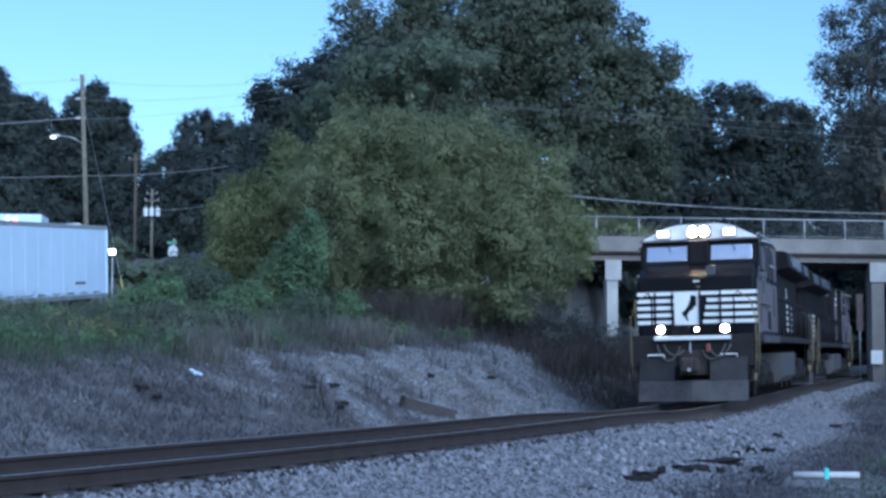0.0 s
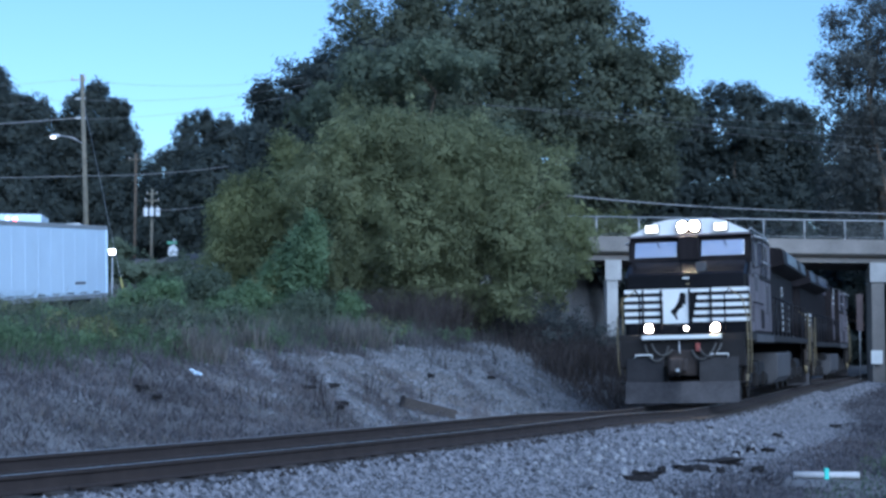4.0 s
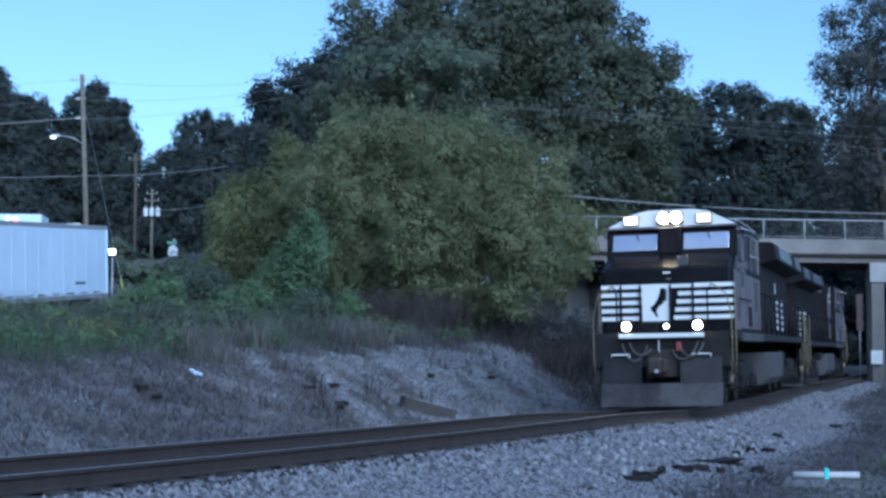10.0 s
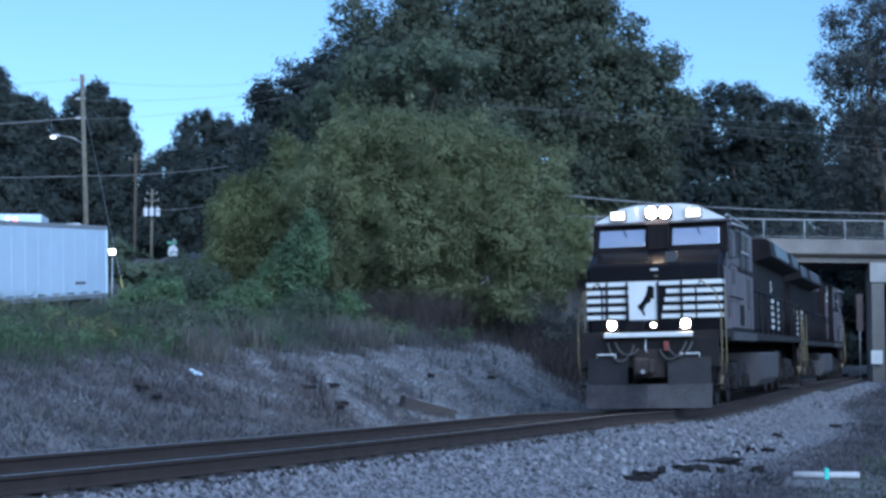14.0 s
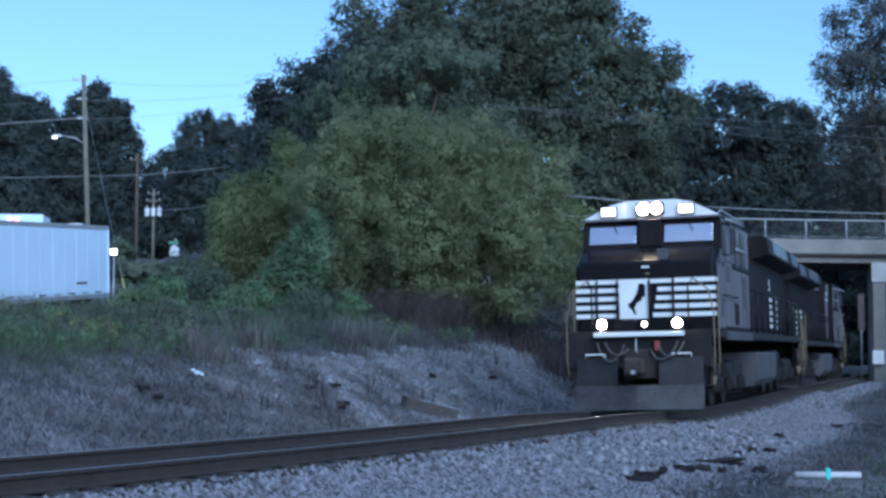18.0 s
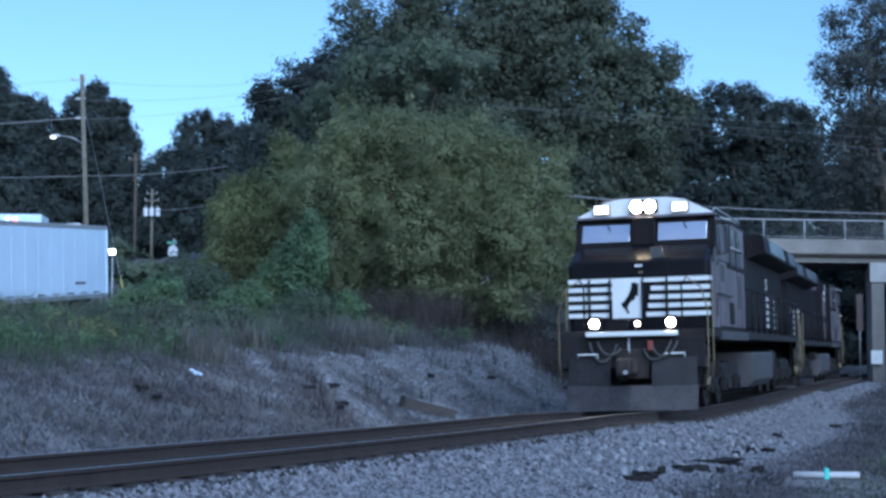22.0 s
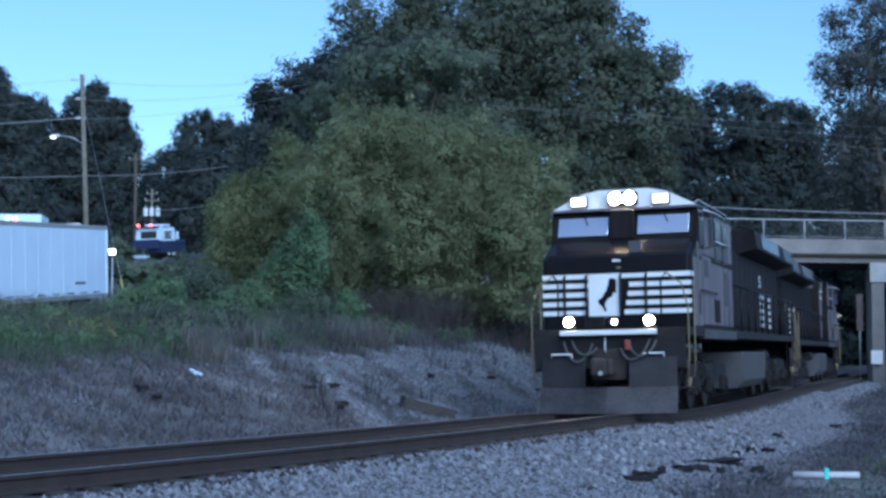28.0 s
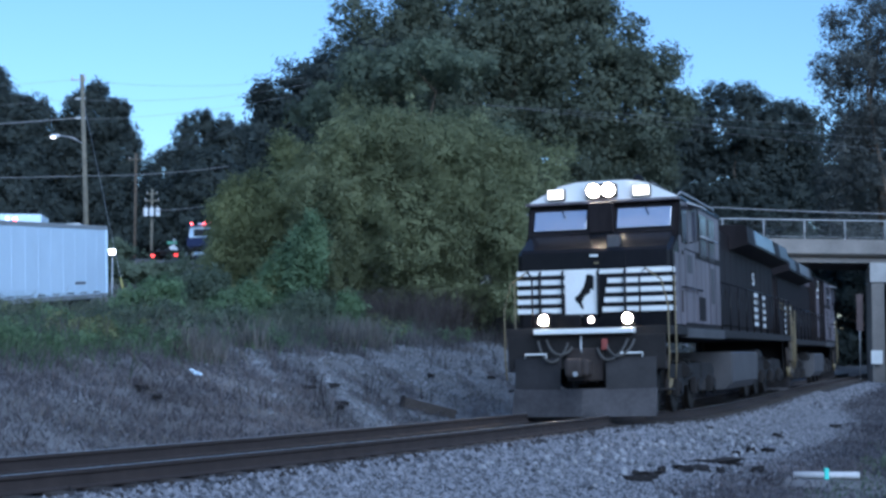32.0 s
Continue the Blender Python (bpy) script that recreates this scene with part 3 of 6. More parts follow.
    for k, (x, y, r, h, mt) in enumerate([(-16.2, 92, 2.6, 1.3, LEAF_DEEP), (-19.4, 95, 2.6, 0.8, LEAF_DEEP), (-14.8, 91, 1.7, 1.7, LEAF_DEEP), (-13.3, 90, 2.6, 2.0, LEAF_DEEP), (-10.5, 84, 2.6, 2.4, LEAF_DEEP), (-22.5, 97, 2.5, 0.8, LEAF_DEEP), (-12.5, 74, 1.8, 1.6, LEAF_FRESH), (-9.6, 66, 1.6, 1.5, LEAF_FRESH), (-7.9, 60, 1.5, 1.4, LEAF_DEEP)]):
        tree("hedge_shrub", x, y, [(0, 0, h * 0.5, r, r * 0.7, h * 0.6), (r * 0.5, 0.3, h * 0.75, r * 0.6, r * 0.6, h * 0.45)], 4500, 0.18, mt, "shaggy green shrub on the slope below the road", 30 + k, 0.05, 0.4, category="bush", limbs=4, group="shrubs on the slope")


build_trees()

# ---------------------------------------------------------------- the parked trailer
M_TRAILER_GREY = mat("grey_trailer_rail", (0.30, 0.32, 0.34), rough=0.5, var=0.15, scale=1, fine=10, bump=0.1)
M_RUBBER = mat("dusty_rubber", (0.03, 0.03, 0.03), rough=0.85, var=0.3)


def build_trailer():
        # x runs along the side from its rear end, y into the depth
    m = Matrix.Translation((-14.0, 64.0, 0)) @ Matrix.Rotation(math.atan2(10.7, 1.4), 4, "Z") @ Matrix.Rotation(radians(-3.5), 4, "Y")
    t = thing("semi_trailer", m, "long white box trailer parked behind the weeds", "trailer")
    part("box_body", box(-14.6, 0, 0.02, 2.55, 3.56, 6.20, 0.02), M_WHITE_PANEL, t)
    part("top_rail", box(-14.62, 0.02, 0.0, 2.57, 6.20, 6.36, 0.015), M_TRAILER_GREY, t)
    part("bottom_rail", box(-14.62, 0.02, 0.0, 2.57, 3.38, 3.56, 0.015), M_TRAILER_GREY, t)


build_trailer()
# ---------------------------------------------------------------- locomotives
M_BLACK = mat("black_locomotive_paint", (0.011, 0.011, 0.013), rough=0.16, var=0.35, scale=0.9, fine=9, bump=0.03, spec=0.16)
# dusty black; the cab sides' glossy reflection is put into its paler grey
M_DUSTY = mat("dusty_sheen_black_paint", (0.125, 0.108, 0.120), rough=0.4, var=0.75, scale=1.3, fine=7, bump=0.04, spec=0.12)
M_HOOD = mat("matt_black_paint", (0.017, 0.014, 0.015), rough=0.55, var=0.6, scale=1.3, fine=9, bump=0.04, spec=0.06)
for mm in (M_DUSTY, M_HOOD):
    # rain has drawn the dust into upright streaks
    nn, ll = mm.node_tree.nodes, mm.node_tree.links
    mp = nn.new("ShaderNodeMapping")
    mp.inputs["Scale"].default_value = (3.0, 3.0, 0.35)
    ll.new([k for k in nn if k.type == "TEX_COORD"][0].outputs["Object"], mp.inputs[0])
    for k in nn:
        if k.type == "TEX_NOISE":
            ll.new(mp.outputs[0], k.inputs["Vector"])
# radiator screens: the sky's blue sheen is put into the colour, faint and strong
M_SHEEN_DIM = mat("faint_sheen_radiator_screen", (0.055, 0.060, 0.075), rough=0.4, metal=0.3, var=0.2, scale=1.0, fine=30, bump=0.03)
M_SHEEN = mat("sky_sheen_radiator_screen", (0.10, 0.12, 0.17), rough=0.22, metal=0.5, var=0.15, scale=1.0, fine=30, bump=0.03)
M_CAN_PALE = mat("pale_sunshade_paint", (0.42, 0.43, 0.45), rough=0.5, var=0.15)
M_WHITE = mat("white_stripe_paint", (0.74, 0.74, 0.72), rough=0.5, var=0.10, scale=2, fine=20, bump=0.05)
M_GRIME = mat("grimy_underframe", (0.013, 0.011, 0.011), rough=0.85, var=0.45, scale=1.5, fine=14, bump=0.4)
# upper plow plates: shade is put into a darker tone than the lip's
M_PLATE = mat("shaded_plow_plate", (0.019, 0.017, 0.018), rough=0.7, var=0.6, scale=2.2, fine=16, bump=0.2)
M_PLOW = mat("scuffed_grey_plow", (0.042, 0.038, 0.040), rough=0.7, var=0.65, scale=2.2, fine=16, bump=0.2)
M_TANK = mat("dusty_grey_tank", (0.064, 0.061, 0.064), rough=0.65, var=0.35, scale=1.1, fine=10, bump=0.15)
M_YELLOW = mat("faded_yellow_paint", (0.155, 0.12, 0.065), rough=0.6, var=0.25, scale=4, fine=30, bump=0.1)
M_STEP = mat("brown_stained_plate", (0.075, 0.056, 0.040), rough=0.7, var=0.4, scale=2, fine=20, bump=0.1)
M_HOSE = mat("grey_rubber_hose", (0.07, 0.066, 0.062), rough=0.8, var=0.3, scale=5)
M_RUSTY = mat("rusty_cast_steel", (0.046, 0.036, 0.033), rough=0.85, metal=0.2, var=0.4, scale=4, fine=30)
M_RED = mat("red_valve_paint", (0.24, 0.055, 0.045), rough=0.6, var=0.2, scale=6)
M_WHEEL = mat("worn_wheel_steel", (0.045, 0.038, 0.034), rough=0.55, metal=0.7, var=0.35, scale=5, fine=40)
M_GLASS = glass_mat("reflecting_cab_glass", (0.85, 0.82, 0.86), 0.22)
M_SIDE_GLASS = glass_mat("dusty_side_glass", (0.12, 0.12, 0.15), 0.18)
M_SIDE_GLASS.node_tree.nodes["Principled BSDF"].inputs["Metallic"].default_value = 0.6
M_GLASS.node_tree.nodes["Principled BSDF"].inputs["Metallic"].default_value = 0.85
M_LAMP = glow("burning_headlight", (1.0, 0.80, 0.50), 320.0)
M_DITCH = glow("burning_ditch_light", (1.0, 0.78, 0.50), 160.0)
M_SMALL_LAMP = glow("small_nose_lamp", (1.0, 0.80, 0.62), 9.0)
M_BOARD = glow("lit_number_board", (1.0, 0.95, 0.82), 1.6)
M_BAR = mat("white_lettering_paint", (0.64, 0.64, 0.63), rough=0.6, var=0.12, scale=9)


def arc(cx, cy, r, a0, a1, n, f):
    return [f(cx + r * math.cos(radians(a0 + (a1 - a0) * i / n)), cy + r * math.sin(radians(a0 + (a1 - a0) * i / n))) for i in range(n + 1)]


def loco_truck(t, yc):
    """A three-axle truck: frames, journal boxes, springs and brake gear."""
    tr = part("truck_frame", box(-0.95, 0.95, yc - 0.3, yc + 0.3, 0.62, 0.95, 0.04), M_GRIME, t, "", Matrix.Translation((0, 0, -0.11)))
    for sx in (-1, 1):
        x0, x1 = sorted((sx * 1.02, sx * 1.20))
        prof = [(yc - 2.75, 0.62), (yc - 2.75, 0.86), (yc - 2.4, 0.98), (yc + 2.4, 0.98), (yc + 2.75, 0.86), (yc + 2.75, 0.62), (yc + 1.5, 0.66), (yc + 1.3, 0.55), (yc + 0.7, 0.55), (yc + 0.5, 0.66), (yc - 0.5, 0.66), (yc - 0.7, 0.55), (yc - 1.3, 0.55), (yc - 1.5, 0.66)]
        sf = part("side_frame", prism(prof, x0, x1, "x"), M_GRIME, tr)
        for k in (-2.0, 0.0, 2.0):
            b = box(min(sx * 1.16, sx * 1.30), max(sx * 1.16, sx * 1.30), yc + k - 0.19, yc + k + 0.19, 0.36, 0.72, 0.03)
            add_disc(b, (sx * 1.31, yc + k, 0.53), 0.13, 0.06, "x", 14)
            part("journal_box", b, M_GRIME, tr)
        for k in (-1.0, 1.0):
            b = bmesh.new()
            for j in range(5):
                add_disc(b, (sx * 1.11, yc + k, 0.70 + 0.075 * j), 0.12, 0.05, "z", 12)
            part("spring", b, M_GRIME, tr)
        part("brake_cylinder", disc((sx * 1.24, yc - 1.0, 0.85), 0.13, 0.45, "y", 12), M_GRIME, tr)


def loco_wheelset(t, y):
    bm = bmesh.new()
    add_rod(bm, [(-0.95, 0, 0), (0.95, 0, 0)], 0.09, 10)
    for sx in (-1, 1):
        add_disc(bm, (sx * 0.755, 0, 0), 0.53, 0.13, "x", 28, 0.02)
        add_disc(bm, (sx * 0.690, 0, 0), 0.56, 0.03, "x", 28)
        for k in range(4):
            a = k * math.pi / 2
            add_disc(bm, (sx * 0.83, 0.28 * math.cos(a), 0.28 * math.sin(a)), 0.06, 0.02, "x", 8)
    return part("wheelset", bm, M_WHEEL, t, "", Matrix.Translation((0, y, 0.42)))


def build_locomotive(lit=True):
    t = thing("locomotive", None, "black diesel locomotive with white nose stripes, headlights burning" if lit else "second black diesel locomotive coupled behind, running backwards", "locomotive", "coupled locomotives")
    # ---- underframe and walkways
    p = part("platform", box(-1.5, 1.5, -0.72, 20.2, 1.42, 1.58, 0.015), M_GRIME, t)
    for sx in (-1, 1):
        part("side_sill", box(min(sx * 1.34, sx * 1.515), max(sx * 1.34, sx * 1.515), 1.35, 6.0, 1.37, 1.56, 0.015), M_TANK, p)
        part("side_sill", box(min(sx * 1.34, sx * 1.515), max(sx * 1.34, sx * 1.515), 6.02, 18.8, 1.40, 1.52, 0.015), M_GRIME, p)
    part("anticlimber", box(-0.92, 0.92, -0.96, -0.72, 1.455, 1.55, 0.015), M_WHITE, t, "white anticlimber edge over the coupler")
    # ---- nose
    bm = bmesh.new()
    prof = [(0.0, 1.58), (0.0, 3.0), (0.06, 3.06), (0.74, 3.40), (1.1, 3.40), (1.1, 1.58)]
    add_prism(bm, prof, -1.48, 1.48, "x")
    es = [e for e in bm.edges if abs(e.verts[0].co.y - e.verts[1].co.y) < 0.75 and abs(e.verts[0].co.x - e.verts[1].co.x) < 0.01 and max(v.co.y for v in e.verts) < 0.9]
    bmesh.ops.bevel(bm, geom=es, offset=0.10, segments=3, affect="EDGES")
    nose = part("nose", bm, M_BLACK, t)
    # stripes: five to each side of the emblem, every second gap black
    for k in range(5):
        z = 1.865 + 0.178 * k
        cut = 0.62 - 0.03 * k
        part("stripe", box(-1.475, -cut, -0.012, 0.004, z, z + 0.092), M_WHITE, nose)
        part("stripe", box(0.16 + 0.035 * k if k < 4 else -0.55, 1.475, -0.012, 0.004, z, z + 0.092), M_WHITE, nose)
        for sx in (-1, 1):
            part("side_stripe", box(min(sx * 1.47, sx * 1.488), max(sx * 1.47, sx * 1.488), 0.11, 0.26, z, z + 0.092), M_WHITE, nose)
    panel = part("emblem_panel", box(-0.545, 0.055, -0.014, 0.004, 1.84, 2.60), M_WHITE, nose)
    # a plain slanted black shape stands for the emblem
    bm = bmesh.new()
    pts = [(-0.13, 2.57), (-0.05, 2.575), (0.01, 2.53), (0.0, 2.28), (-0.06, 2.30), (-0.065, 2.23), (-0.17, 2.17), (-0.23, 2.06), (-0.19, 1.93), (-0.23, 1.93), (-0.285, 2.03), (-0.345, 2.08), (-0.36, 2.15), (-0.285, 2.20), (-0.19, 2.34), (-0.15, 2.46)]
    add_prism(bm, pts, -0.020, -0.012, "y")
    part("emblem", bm, M_BLACK, panel, "plain black slanted emblem on white")
    for x in (-1.02, -0.585, 0.095, 0.60):
        part("grab_bar", rod([(x, -0.005, 1.80), (x, -0.06, 1.84), (x, -0.06, 2.60), (x, -0.005, 2.64)], 0.026, 8), M_BLACK, nose)
    dr = part("nose_door", box(0.10, 0.62, -0.018, 0.01, 2.66, 2.98, 0.006), M_BLACK, nose)
    part("door_window", box(0.25, 0.48, 0.10, 0.30, 3.06, 3.30, 0.01), M_TANK, nose, "small grey hatch in the nose top")
    part("builder_plate", box(-0.06, 0.10, -0.016, 0.004, 2.90, 2.94), M_WHITE, nose)
    part("latch", box(0.02, 0.11, -0.03, 0.004, 2.76, 2.80), M_YELLOW, nose)
    # ---- cab
    bm = prism([(0.74, 1.58), (0.74, 3.40), (0.98, 4.00), (5.75, 4.05), (5.75, 1.58)], -1.48, 1.48, "x")
    es = [e for e in bm.edges if abs(e.verts[0].co.x - e.verts[1].co.x) < 0.01 and max(v.co.y for v in e.verts) < 1.0]
    bmesh.ops.bevel(bm, geom=es, offset=0.05, segments=2, affect="EDGES")
    cab = part("cab", bm, M_HOOD, t)
    roof = part("cab_roof", prism([(-1.50, 4.00), (-1.46, 4.08), (-0.88, 4.37), (-0.5, 4.44), (0.5, 4.44), (0.88, 4.37), (1.46, 4.08), (1.50, 4.00)], 1.00, 5.9, "y"), M_BLACK, t)
    part("roof_fascia", prism([(-1.47, 4.0), (-1.45, 4.06), (-0.87, 4.35), (-0.5, 4.42), (0.5, 4.42), (0.87, 4.35), (1.45, 4.06), (1.47, 4.0)], 0.95, 1.0, "y"), M_WHITE, roof, "white painted brow over the windshields")
    part("roof_lip", prism([(-1.50, 3.985), (-1.50, 4.03), (1.50, 4.03), (1.50, 3.985)], 0.80, 1.0, "y"), M_DUSTY, roof)
    # windshields lie in the slanted front of the cab
    tilt = math.atan2(0.24, 0.60)
    for x0, x1 in ((-1.33, -0.30), (0.30, 1.33)):
        m = Matrix.Translation((0, 0.74, 3.40)) @ Matrix.Rotation(-tilt, 4, "X")
        fr = part("windshield", box(x0 - 0.035, x1 + 0.035, -0.022, 0.01, 0.045, 0.52, 0.012), M_BLACK, cab, "", m)
        part("pane", box(x0, x1, -0.030, -0.018, 0.075, 0.49, 0.006), M_GLASS, fr, "reflecting windshield glass")
        part("wiper", rod([((x0 + x1) / 2, -0.05, 0.54), ((x0 + x1) / 2 + 0.1, -0.05, 0.32)], 0.012), M_BLACK, fr)
    part("centre_post", box(-0.24, 0.24, 0.70, 0.86, 3.40, 3.98, 0.02), M_HOOD, cab)
    for sx in (-1, 1):
        for y0, y1, z0, z1 in ((1.10, 1.50, 3.24, 3.84), (3.15, 3.80, 3.06, 3.82), (4.25, 4.85, 3.06, 3.82)):
            w = part("side_window", box(min(sx * 1.47, sx * 1.50), max(sx * 1.47, sx * 1.50), y0 - 0.12, y1 + 0.12, z0 - 0.07, z1 + 0.07, 0.01), M_BLACK, cab)
            part("pane", box(min(sx * 1.495, sx * 1.508), max(sx * 1.495, sx * 1.508), y0, y1, z0, z1), M_SIDE_GLASS, w)
        part("sunshade", prism([(sx * 1.48, 4.02), (sx * 1.48, 3.98), (sx * 1.74, 3.90), (sx * 1.74, 3.92)], 1.7, 2.6, "y"), M_CAN_PALE, cab, "pale metal sunshade over the side windows")
        mr = part("mirror_bracket", rod([(sx * 1.49, 1.90, 3.88), (sx * 1.66, 1.86, 3.86), (sx * 1.66, 1.86, 3.25), (sx * 1.49, 1.90, 3.22)], 0.018), M_BLACK, cab)
        part("wind_deflector", box(min(sx * 1.54, sx * 1.62), max(sx * 1.54, sx * 1.62), 1.89, 1.905, 3.26, 3.82), M_SIDE_GLASS, mr)
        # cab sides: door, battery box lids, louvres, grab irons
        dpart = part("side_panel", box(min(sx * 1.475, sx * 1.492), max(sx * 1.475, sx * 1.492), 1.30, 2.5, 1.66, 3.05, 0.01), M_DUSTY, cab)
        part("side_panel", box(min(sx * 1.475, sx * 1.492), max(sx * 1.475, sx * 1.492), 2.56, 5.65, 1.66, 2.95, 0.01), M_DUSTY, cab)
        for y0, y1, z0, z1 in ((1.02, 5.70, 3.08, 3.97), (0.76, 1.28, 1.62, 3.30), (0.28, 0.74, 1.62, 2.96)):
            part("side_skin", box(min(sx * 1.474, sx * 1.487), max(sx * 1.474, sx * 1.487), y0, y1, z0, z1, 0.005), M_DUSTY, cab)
        # cab door with its window, data plates, seams and a rubbing strip
        part("door_seam", box(min(sx * 1.490, sx * 1.497), max(sx * 1.490, sx * 1.497), 4.98, 5.01, 1.66, 2.98), M_BLACK, cab)
        part("door_seam", box(min(sx * 1.490, sx * 1.497), max(sx * 1.490, sx * 1.497), 4.20, 4.23, 1.66, 2.98), M_BLACK, cab)
        part("data_plate", box(min(sx * 1.490, sx * 1.498), max(sx * 1.490, sx * 1.498), 1.55, 2.10, 2.62, 2.98, 0.004), M_TANK, cab)
        part("repair_patch", box(min(sx * 1.490, sx * 1.500), max(sx * 1.490, sx * 1.500), 4.40, 4.85, 2.10, 2.85, 0.004), M_TANK, cab)
        part("repair_patch", box(min(sx * 1.490, sx * 1.500), max(sx * 1.490, sx * 1.500), 2.80, 3.60, 1.72, 2.20, 0.004), M_HOOD, cab)
        part("window_bar", rod([(sx * 1.55, 2.95, 3.42), (sx * 1.55, 5.05, 3.42)], 0.02), M_CAN_PALE, cab)
        part("grab_iron", rod([(sx * 1.49, 0.9, 2.32), (sx * 1.56, 0.92, 2.32), (sx * 1.56, 2.9, 2.32), (sx * 1.49, 2.92, 2.32)], 0.018), M_BLACK, cab)
        part("vent_slot", box(min(sx * 1.488, sx * 1.50), max(sx * 1.488, sx * 1.50), 0.86, 0.98, 1.85, 2.25), M_RUSTY, cab)
        part("marker_lamp", disc((sx * 1.49, 1.05, 2.98), 0.05, 0.03, "x", 10), M_BLACK, cab)
    # number boards, headlight, horn and aerials
    for x in (-0.92, 0.76):
        nb = part("number_board", box(x - 0.17, x + 0.19, 0.86, 1.05, 4.08, 4.30, 0.02), M_BLACK, roof)
        part("board_face", box(x - 0.145, x + 0.165, 0.848, 0.862, 4.10, 4.28), M_BOARD if lit else M_WHITE, nb, "lit number board" if lit else "")
    hl = part("headlight", box(-0.30, 0.30, 0.80, 1.0, 4.08, 4.36, 0.04), M_BLACK, roof)
    for x in (-0.145, 0.145):
        part("lens", disc((x, 0.80, 4.22), 0.118, 0.03, "y", 20, 0.008), M_LAMP if lit else M_GLASS, hl, "burning headlight lens" if lit else "")
    part("horn", rod([(0.55, 2.2, 4.50), (0.55, 1.7, 4.52)], 0.04, 8, 0.09), M_BLACK, roof)
    part("antenna_dome", disc((0.1, 2.6, 4.50), 0.22, 0.14, "z", 16, 0.04), M_WHITE, roof)
    part("air_conditioner", box(-0.55, 0.55, 3.2, 4.4, 4.43, 4.62, 0.04), M_DUSTY, roof)
    part("roof_rail", rod([(1.40, 1.2, 4.10), (1.46, 1.25, 4.16), (1.46, 5.2, 4.16), (1.44, 5.3, 4.08)], 0.018), M_GALV, roof)
    # ---- hoods
    for nm, w, y0, y1, z1 in (("equipment_cabinet", 1.22, 5.77, 6.9, 4.15), ("long_hood", 0.95, 6.92, 19.6, 4.12)):
        bm = box(-w, w, y0, y1, 1.58, z1)
        es = [e for e in bm.edges if abs(e.verts[0].co.z - z1) < 0.01 and abs(e.verts[1].co.z - z1) < 0.01]
        bmesh.ops.bevel(bm, geom=es, offset=0.10, segments=3, affect="EDGES")
        h = part(nm, bm, M_HOOD, t)
        for sx in (-1, 1):
            n = 2 if w > 1.2 else 13
            for k in range(n):
                a, b = y0 + 0.08 + (y1 - y0 - 0.16) * k / n, y0 + 0.08 + (y1 - y0 - 0.16) * (k + 1) / n - 0.06
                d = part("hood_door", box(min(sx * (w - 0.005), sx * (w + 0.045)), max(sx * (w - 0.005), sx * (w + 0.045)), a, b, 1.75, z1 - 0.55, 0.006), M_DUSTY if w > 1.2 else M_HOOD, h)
                part("latch", box(min(sx * (w + 0.04), sx * (w + 0.07)), max(sx * (w + 0.04), sx * (w + 0.07)), b - 0.10, b - 0.05, 2.4, 2.62), M_GRIME, d)
        if w > 1.2:
            for sx in (-1, 1):
                part("warning_label", box(min(sx * 1.241, sx * 1.248), max(sx * 1.241, sx * 1.248), 5.85, 6.25, 2.15, 2.45), M_WHITE, h)
                part("warning_label", box(min(sx * 1.241, sx * 1.248), max(sx * 1.241, sx * 1.248), 5.85, 6.25, 2.58, 3.30), M_TANK, h)
    part("blower_box", box(-1.0, 1.0, 6.7, 8.6, 3.75, 4.22, 0.06), M_DUSTY, t)
    part("exhaust_stack", box(-0.35, 0.35, 8.9, 9.8, 4.1, 4.36, 0.04), M_GRIME, t)
    # the radiator cab flares out over the hood, with three panels to a side
    rad = part("radiator_cab", prism([(-0.96, 3.66), (-1.46, 3.80), (-1.40, 4.25), (-1.28, 4.30), (1.28, 4.30), (1.40, 4.25), (1.46, 3.80), (0.96, 3.66)], 10.9, 20.0, "y"), M_HOOD, t)
    for sx in (-1, 1):
        for y0, y1, mm in ((12.2, 16.2, M_SHEEN), (16.3, 17.6, M_HOOD), (17.7, 19.9, M_SHEEN_DIM)):
            part("radiator_panel", prism([(sx * 1.445, 3.86), (sx * 1.475, 3.86), (sx * 1.418, 4.23), (sx * 1.388, 4.23)], y0, y1, "y"), mm, rad)
    for k in range(12):
        part("fan_louvre", box(-1.1, 1.1, 11.2 + 0.7 * k, 11.65 + 0.7 * k, 4.30, 4.33), M_GRIME, rad)
    # white lettering on the hood's side, as bars
    for sx in (-1, 1):
        x0, x1 = sorted((sx * 0.992, sx * 1.003))
        for y, z, w, h in [(15.0, 2.62 - 0.2 * j, 0.85, 0.11) for j in range(5)] + [(17.0, 2.60 - 0.2 * j, 0.55, 0.10) for j in range(5)]:
            part("lettering_bar", box(x0, x1, y, y + w, z, z + h), M_BAR, t)
        if not lit:
            x0, x1 = sorted((sx * 1.266, sx * 1.274))
            for y, z, w, h in ((5.86, 3.62, 0.95, 0.09), (5.86, 3.71, 0.16, 0.38), (5.86, 3.36, 0.95, 0.08)):
                part("lettering_bar", box(x0, x1, y, y + w, z, z + h), M_BAR, t)
    if lit:
        cu = bpy.data.curves.new("numeral", "FONT")
        cu.body, cu.size, cu.extrude, cu.offset = "5", 0.46, 0.004, 0.008
        tmp = bpy.data.objects.new("numeral", cu)
        scene.collection.objects.link(tmp)
        bpy.context.view_layer.update()
        me = bpy.data.meshes.new_from_object(tmp.evaluated_get(bpy.context.evaluated_depsgraph_get()))
        bpy.data.objects.remove(tmp)
        me.materials.clear()
        me.materials.append(M_BAR)
        nb = new("numeral", me)
